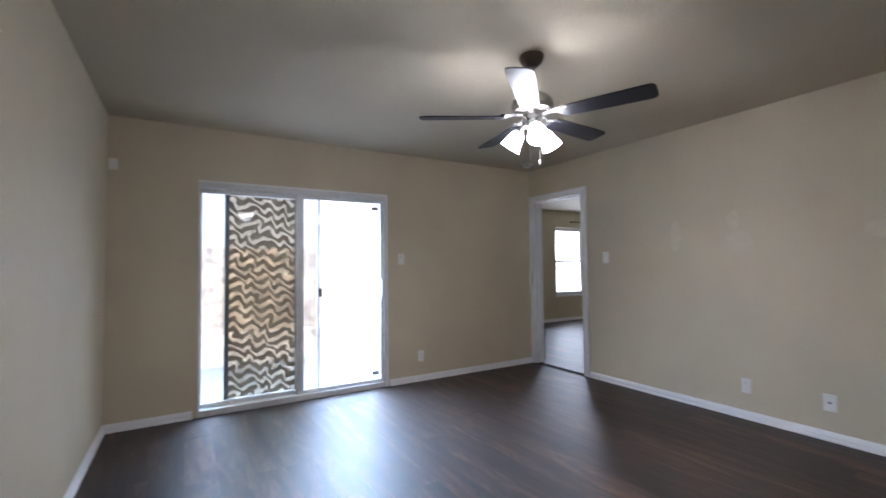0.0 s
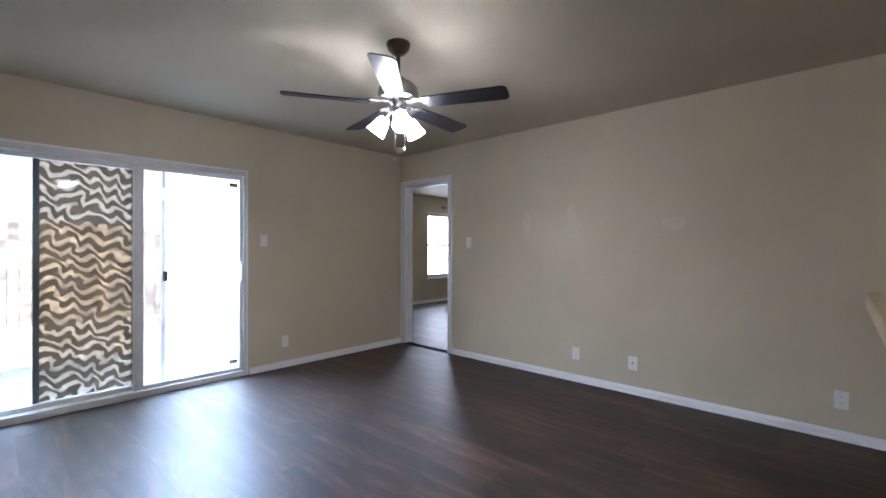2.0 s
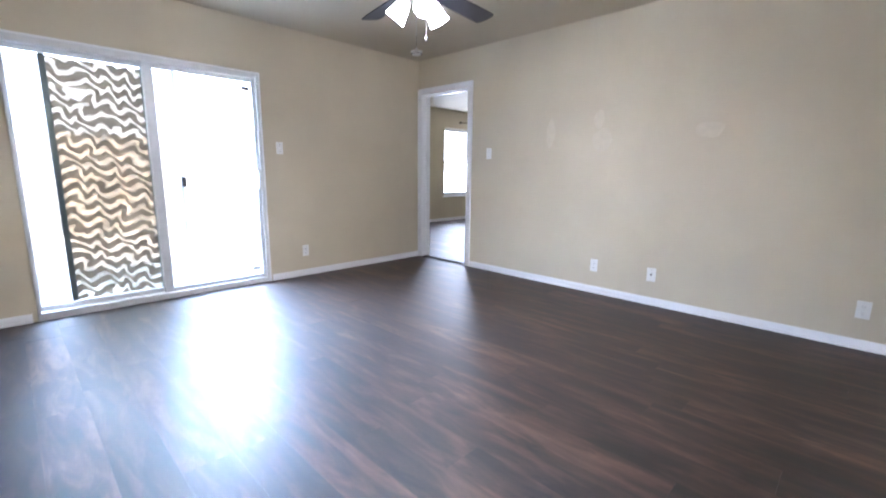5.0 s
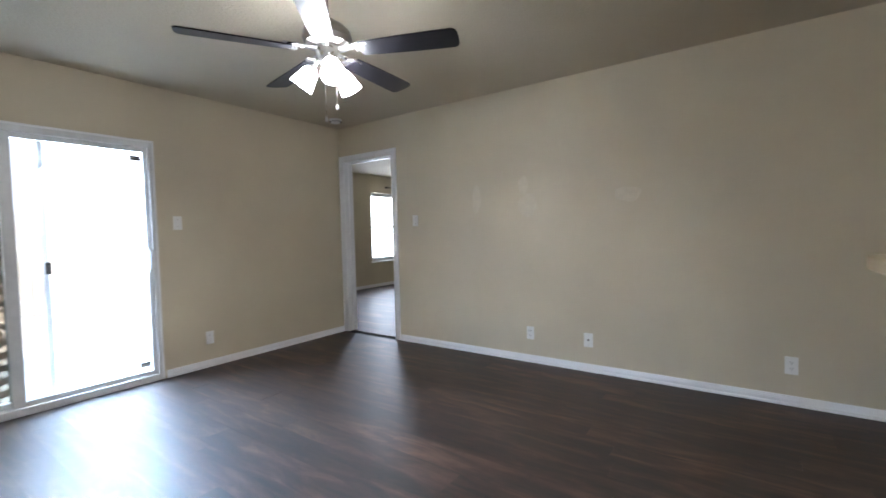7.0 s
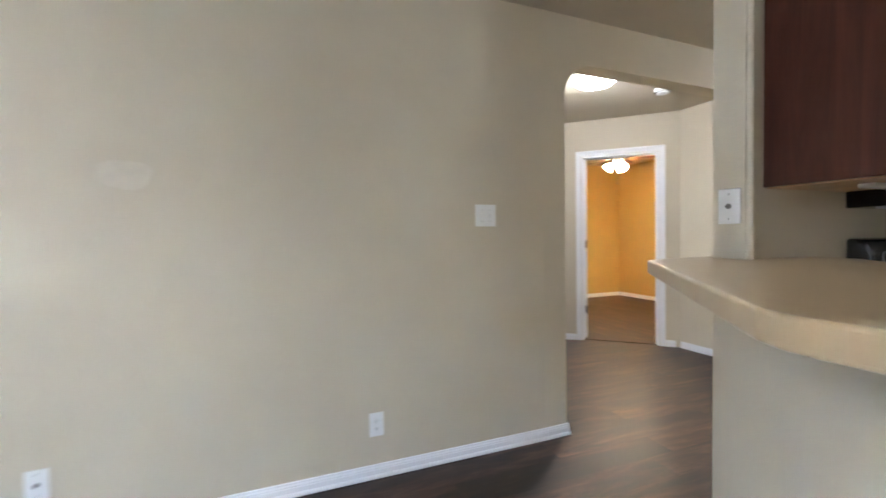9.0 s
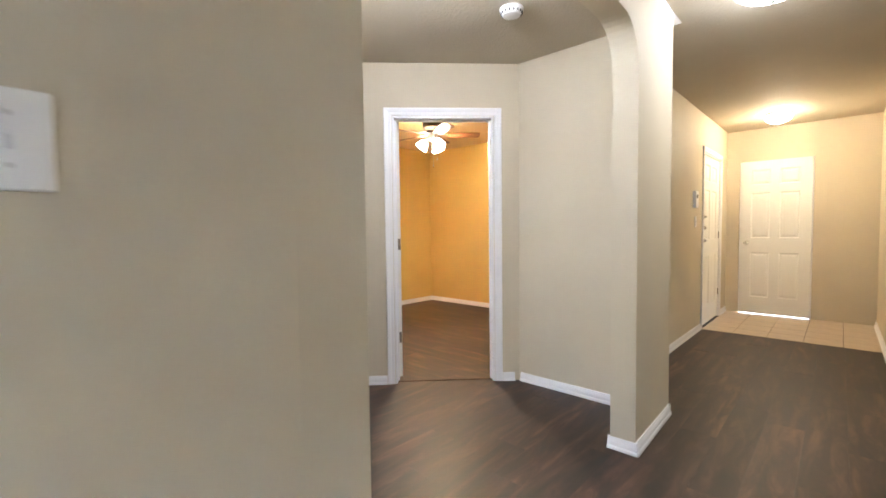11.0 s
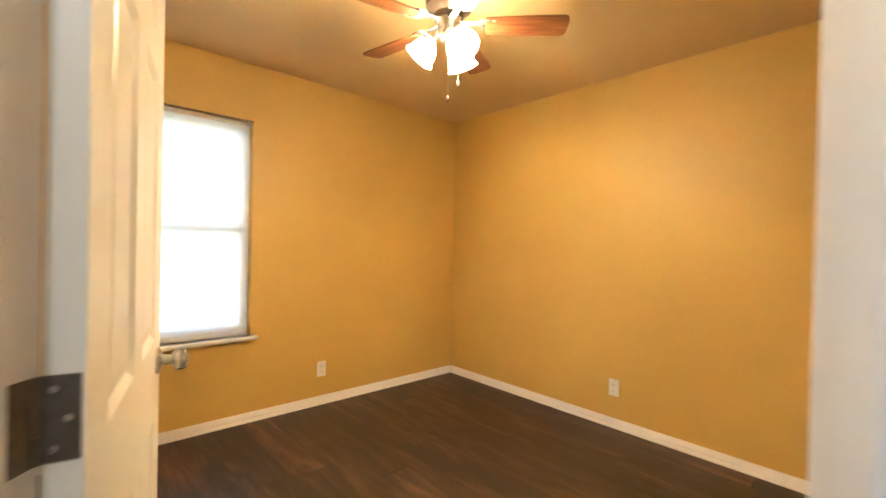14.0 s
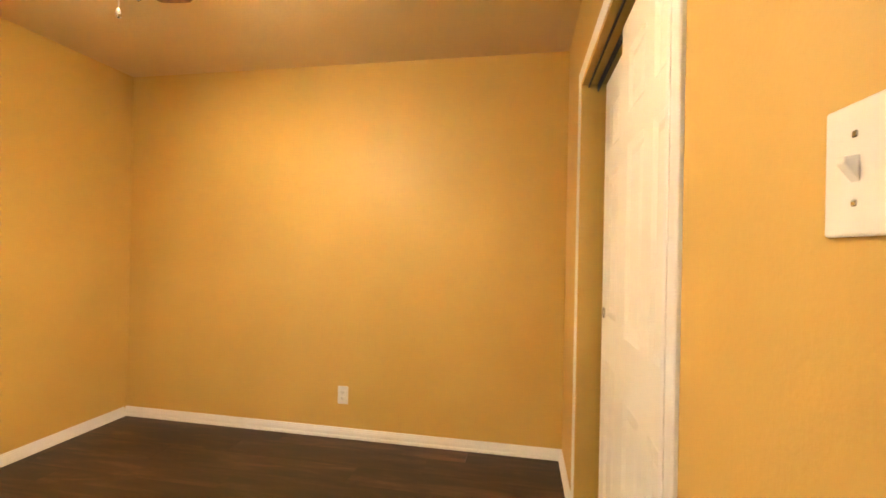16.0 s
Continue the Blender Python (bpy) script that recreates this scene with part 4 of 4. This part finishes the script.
def base_cabinet(at, w, label, doors=2):
    e = thing("base_cabinet", label, "cabinet", "kitchen base cabinets", at=at)
    part("body", boxes((0, 0, 0.1, w, 0.58, 0.87), (0, 0, 0, w, 0.51, 0.1)), CABINET, e)
    for k in range(doors):
        x = 0.004 + k * (w - 0.008) / doors
        dr = part("door", cabinet_door_bm((w - 0.008) / doors - 0.004, 0.72), CABINET, e, at=pose(x + (w - 0.008) / doors - 0.004, 0.581, 0.13, 0, 0, 180))
        part("handle", tube([(0.04, -0.02, 0.58), (0.04, -0.045, 0.585), (0.04, -0.045, 0.665), (0.04, -0.02, 0.67)], 0.005, 8), STEEL, dr, "nickel bar pull")


base_cabinet(pose(-2.80, -6.6, 0), 0.855, "dark cherry base cabinet beside the range")
base_cabinet(pose(-3.70, -6.6, 0), 0.895, "dark cherry base cabinet beside the range")
ct = thing("countertop", "tan laminate kitchen countertop with low backsplash", "countertop", at=pose(-3.71, -6.6, 0.87))
part("slab", boxes((0, 0.001, 0, 1.765, 0.62, 0.04), bevel=0.006, seg=2), COUNTER, ct)
part("backsplash", boxes((0, 0.001, 0.041, 1.765, 0.022, 0.14), bevel=0.003), COUNTER, ct)

# ------------------------------------------------------------- windows
def window_unit(name, at, w, h, label, sill=True, slats=0, slat_z=None):
    """Local x across, y outwards, z up from the hole's lower edge; the hole starts at y = 0."""
    e = tagged(thing(name, label, "window", kind="structure", at=at))
    f = 0.035
    fr = part("window_frame", boxes((0, 0.075, 0, f, 0.12, h), (w - f, 0.075, 0, w, 0.12, h), (f, 0.075, 0, w - f, 0.12, f), (f, 0.075, h - f, w - f, 0.12, h), bevel=0.002), ALU, e)
    for k, (z0, z1, y) in enumerate(((f, h / 2 + 0.016, 0.08), (h / 2 - 0.016, h - f, 0.098))):
        sh = part("sash", boxes((f, y, z0, f + 0.028, y + 0.018, z1), (w - f - 0.028, y, z0, w - f, y + 0.018, z1), (f + 0.028, y, z0, w - f - 0.028, y + 0.018, z0 + 0.042), (f + 0.028, y, z1 - 0.042, w - f - 0.028, y + 0.018, z1), bevel=0.001), ALU, e)
        g = part("pane", boxes((f + 0.028, y + 0.007, z0 + 0.042, w - f - 0.028, y + 0.011, z1 - 0.042)), GLASS, sh)
        g.visible_shadow = False
    if sill:
        part("window_sill", boxes((-0.045, -0.035, -0.022, w + 0.045, 0.075, 0.0), bevel=0.004, seg=2), TRIM, e)
        part("apron", boxes((-0.03, -0.010, -0.034, w + 0.03, -0.001, -0.022), bevel=0.002), TRIM, e)
    return e


def blind(at, w, h, label, pitch=0.022):
    e = thing("window_blind", label, "blind", "window blinds", at=at)
    part("headrail", boxes((0.004, 0.02, h - 0.03, w - 0.004, 0.05, h - 0.002), bevel=0.003), BLIND, e)
    base = boxes((0.008, -0.0125, -0.0004, w - 0.008, 0.0125, 0.0004))
    me = mesh_of(base, "slat", BLIND)
    for k in range(int((h - 0.06) / pitch)):
        o = new("slat", me)
        o.parent = e
        o.matrix_basis = pose(0, 0.035, 0.025 + k * pitch, 42, 0, 0)
    part("bottom_rail", boxes((0.006, 0.025, 0.003, w - 0.006, 0.045, 0.016), bevel=0.002), BLIND, e)
    return e


window_unit("window_1", pose(4.38, -7.295, 0.60, 0, 0, -90), 0.88, 1.48, "white single-hung bedroom window with wooden sill")
window_unit("window_2", pose(3.22, 2.68, 0.57), 0.91, 1.52, "white single-hung window of the corner room")
window_unit("window_3", pose(4.33, -6.09, 0.62, 0, 0, -90), 0.73, 1.46, "white bathroom window", False)
blind(pose(4.33, -6.09, 0.62, 0, 0, -90), 0.73, 1.46, "white slatted blind in the bathroom window", 0.028)
# thin white shade drawn down over the bedroom window
m_, n_, l_, p_ = nodes_of("white_shade_fabric")
p_.inputs["Base Color"].default_value = (0.85, 0.85, 0.84, 1)
p_.inputs["Roughness"].default_value = 0.9
p_.inputs["Transmission Weight"].default_value = 0.0
tl = n_.new("ShaderNodeBsdfTranslucent")
tl.inputs[0].default_value = (0.95, 0.95, 0.95, 1)
ms = n_.new("ShaderNodeMixShader")
ms.inputs[0].default_value = 0.75
l_.new(p_.outputs[0], ms.inputs[1])
l_.new(tl.outputs[0], ms.inputs[2])
l_.new(ms.outputs[0], n_["Material Output"].inputs["Surface"])
FABRIC = m_


def shade(at, w, h, label):
    e = thing("roller_blind", label, "window shade", "drawn white shades", at=at)
    bm = bmesh.new()
    n = 60
    cols = [[bm.verts.new((x, 0.052 + 0.002 * (k % 2), 0.012 + (h - 0.03) * k / n)) for k in range(n + 1)] for x in (0.006, w - 0.006)]
    for k in range(n):
        bm.faces.new((cols[0][k], cols[1][k], cols[1][k + 1], cols[0][k + 1]))
    part("fabric", bm, FABRIC, e)
    part("headrail", boxes((0.003, 0.045, h - 0.03, w - 0.003, 0.066, h - 0.001), bevel=0.003), BLIND, e)
    # dark strip stands in for the shadow in the gap under the head
    part("mounting_strip", boxes((0.0, -0.003, h - 0.006, w, 0.018, h + 0.002), bevel=0.001), BRONZE, e, "dark strip drawing the shadowed gap above the window shade")
    part("bottom_rail", boxes((0.005, 0.046, 0.001, w - 0.005, 0.062, 0.013), bevel=0.002), BLIND, e)


shade(pose(4.38, -7.295, 0.60, 0, 0, -90), 0.88, 1.48, "thin white pleated shade over the bedroom window")

# curtain rod in the corner room
cr = thing("curtain_rod", "dark metal curtain rod above the window", "curtain rod", at=pose(3.05, 2.62, 2.22))
part("rod", tube([(0.62, 0, 0), (1.5, 0, 0)], 0.011, 10), DARKM, cr)
for x in (0.64, 1.3):
    part("bracket", boxes((x - 0.01, 0.0, -0.02, x + 0.01, 0.059, 0.02)), DARKM, cr)

# pale patches where the long wall was mended
for y, z, w, h in ((-1.93, 1.50, 0.10, 0.26), (-2.42, 1.60, 0.10, 0.16), (-2.46, 1.42, 0.19, 0.2), (-3.3, 1.46, 0.20, 0.12)):
    bm = lathe([(0.5, -0.0006), (0.45, 0.0), (0, 0.0003)], 20)
    for v in bm.verts:
        k = 1 + 0.18 * noise.noise(Vector((v.co.x * 3 + y, v.co.y * 3, z)))
        v.co.x, v.co.y = v.co.x * w * k, v.co.y * h * k
    tagged(part("wall_patch", bm, PATCH, at=pose(-0.0008, y, z) @ pose(0, 0, 0, 90, 0, -90)), "pale filler patch on the beige wall", "wall patch", "filler patches")

# ------------------------------------------------------------- outside
tagged(part("ground", boxes((-300, 0.3, -0.3, 300, 600, -0.12), (-300, -600, -0.3, 300, 0.3, -0.13)), GRASS), kind="structure")
tagged(part("patio", boxes((-9.6, 0.16, -0.12, -0.02, 5.55, -0.05), bevel=0.01), CONCRETE), kind="structure")
m_, n_, l_, p_ = nodes_of("hazy_bright_sky")
glow, grade = n_.new("ShaderNodeEmission"), n_.new("ShaderNodeTexCoord")
haze = noise_tex(n_, l_, grade.outputs["Generated"], 2.0, 3)
tint = ramp(n_, [(0.3, (0.80, 0.89, 1.0)), (0.7, (0.95, 0.97, 1.0))])
l_.new(haze.outputs[0], tint.inputs[0])
l_.new(tint.outputs[0], glow.inputs["Color"])
glow.inputs["Strength"].default_value = 1.1
l_.new(glow.outputs[0], n_["Material Output"].inputs["Surface"])
tagged(part("backdrop", boxes((-140, 80, -0.11, 140, 80.4, 70)), m_), kind="structure")
fn = thing("fence", "weathered wooden privacy fence behind the patio", "fence", at=pose(-9.5, 5.6, -0.12))
bd = mesh_of(boxes((0, 0, 0.03, 0.138, 0.018, 1.8), bevel=0.003), "board", FENCE)
for k in range(75):
    o = new("board", bd)
    o.parent = fn
    o.matrix_basis = pose(k * 0.146, 0, 0.004 * (k % 3), 0, 0, 0)
for z in (0.35, 1.45):
    part("rail", boxes((0, 0.019, z, 10.95, 0.057, z + 0.09)), FENCE, fn)
for k in range(6):
    part("post", boxes((k * 2.15, 0.058, 0, k * 2.15 + 0.09, 0.148, 1.85), bevel=0.004), FENCE, fn)
pp = thing("patio_post", "wooden patio railing with posts", "railing", at=pose(-1.75, 4.0, -0.05))
for x in (0.0, 1.4):
    part("post", boxes((x, 0, 0, x + 0.09, 0.09, 1.05), (x - 0.01, -0.01, 1.05, x + 0.10, 0.10, 1.08), bevel=0.004), FENCE, pp)
part("rail", boxes((0.0901, 0.025, 0.9, 1.3999, 0.065, 0.99), (0.0901, 0.025, 0.12, 1.3999, 0.065, 0.21), bevel=0.004), FENCE, pp)

# ------------------------------------------------------------- thresholds and floors
ts = thing("threshold_strip", "dark floor transition strip in the bedroom doorway", "threshold", "floor transition strips", at=SLANT)
part("strip", prism([(0.286, 0.03), (1.026, 0.03), (1.026, 0.075), (0.286, 0.075)], 0.0005, 0.008, "z", 0.003), FLOORW, ts)
ts2 = thing("threshold_strip", "dark floor transition strip in the corner doorway", "threshold", "floor transition strips", at=EAST)
part("strip", prism([(0.08, 0.04), (0.838, 0.04), (0.838, 0.085), (0.08, 0.085)], 0.0005, 0.008, "z", 0.003), FLOORW, ts2)


def slab(name, outline, label):
    o = part(name, prism(outline, -0.10, -0.009), SUBFLOOR)
    return tagged(o, label, "floor", kind="structure")


fl = slab("floor", [(-4.5, -8.6), (-1.1, -8.6), (-1.1, -12.1), (0.55, -12.1), (0.55, -7.86), (1.05, -7.86), (2.05, -6.85), (2.05, -4.2), (0.1, -4.2), (0.1, 0.15), (-4.5, 0.15)], "dark laminate plank floor")
fb = slab("floor_bedroom", [(0.62, -10.2), (4.48, -10.2), (4.48, -6.68), (2.23, -6.68), (1.2, -7.74), (1.2, -7.9), (0.62, -7.9)], "dark laminate plank floor lit warm")
ff = slab("floor_far_room", [(0.101, -2.5), (5.1, -2.5), (5.1, 2.8), (0.101, 2.8)], "dark laminate plank floor")
fh = slab("floor_bath", [(0.101, -4.199), (4.4, -4.199), (4.4, -2.51), (0.101, -2.51)], "dark floor of the bathroom")
fz = slab("floor_bath_side", [(2.051, -6.67), (4.4, -6.67), (4.4, -4.2), (2.051, -4.2)], "dark floor of the bathroom")
PW, PL = 0.182, 1.22
RNG = random.Random(5)
cache = {}


def plank(floor, x, y, ln, turn, cut=None):
    """A laminate board centred on (x, y); cut: a plane (point, normal) whose outer side goes."""
    ln = round(ln, 2)
    if cut is None and ln in cache:
        me = cache[ln]
    else:
        bm = boxes((-ln / 2 + 0.0002, -PW / 2 + 0.0002, -0.0085, ln / 2 - 0.0002, PW / 2 - 0.0002, 0.0))
        if cut:
            inv = pose(x, y, 0, 0, 0, turn).inverted()
            bmesh.ops.bisect_plane(bm, geom=bm.verts[:] + bm.edges[:] + bm.faces[:], plane_co=inv @ Vector(cut[0]), plane_no=inv.to_3x3() @ Vector(cut[1]), clear_outer=True)
            if not bm.faces:
                bm.free()
                return
        me = mesh_of(bm, "plank", FLOORW)
        if cut is None:
            cache[ln] = me
    o = new("plank", me)
    o.parent = floor
    o.matrix_basis = pose(x, y, 0, 0, 0, turn + 180 * RNG.randint(0, 1) if cut is None else turn)


CUT = ((QX + 0.05 * N2[0], QY + 0.05 * N2[1], 0), (N2[0], N2[1], 0))
CUTB = ((QX + 0.055 * N2[0], QY + 0.055 * N2[1], 0), (-N2[0], -N2[1], 0))


def lay(floor, lo, hi, start, stop, along, cut=None):
    """Rows of boards: across from lo to hi, along from start down to stop; along is 'x' or 'y'."""
    n = int(round((hi - lo) / PW))
    for k in range(n):
        c = lo + (k + 0.5) * PW
        p = start + RNG.uniform(0, PL * 0.95)
        while p > stop:
            a, b = min(p, start), max(p - PL, stop)
            p -= PL
            if a - b < 0.08:
                continue
            m = (a + b) / 2
            x, y = (c, m) if along == "y" else (m, c)
            near = cut is not None and abs((x - cut[0][0]) * N2[0] + (y - cut[0][1]) * N2[1]) < 1.0
            if cut is not None and (x - cut[0][0]) * cut[1][0] + (y - cut[0][1]) * cut[1][1] > 1.0:
                continue
            plank(floor, x, y, a - b, 90 if along == "y" else 0, cut if near else None)


for row in range(36):
    r0 = -4.40 + PW * row
    c_ = r0 + PW / 2
    if c_ < -1.12:
        lay(fl, r0, r0 + PW, 0.02, -6.6, "y")
    elif c_ < 0.0:
        lay(fl, r0, r0 + PW, 0.02, -10.55, "y")
    elif c_ < 0.55:
        lay(fl, r0, r0 + PW, -4.9, -10.55, "y")
    else:
        lay(fl, r0, r0 + PW, -4.9, -7.85, "y", CUT)
lay(fb, -10.12, -6.68, 4.40, 1.0, "x", CUTB)
lay(ff, 0.08, 5.0, 2.7, -1.6, "y")
tl_me = mesh_of(boxes((-0.149, -0.149, -0.009, 0.149, 0.149, 0.0), bevel=0.0015), "tile", TILE)
for i in range(5):
    for j in range(5):
        o = new("tile", tl_me)
        o.parent = fl
        o.matrix_basis = pose(-0.9 + 0.302 * i, -10.71 - 0.302 * j, 0.0)
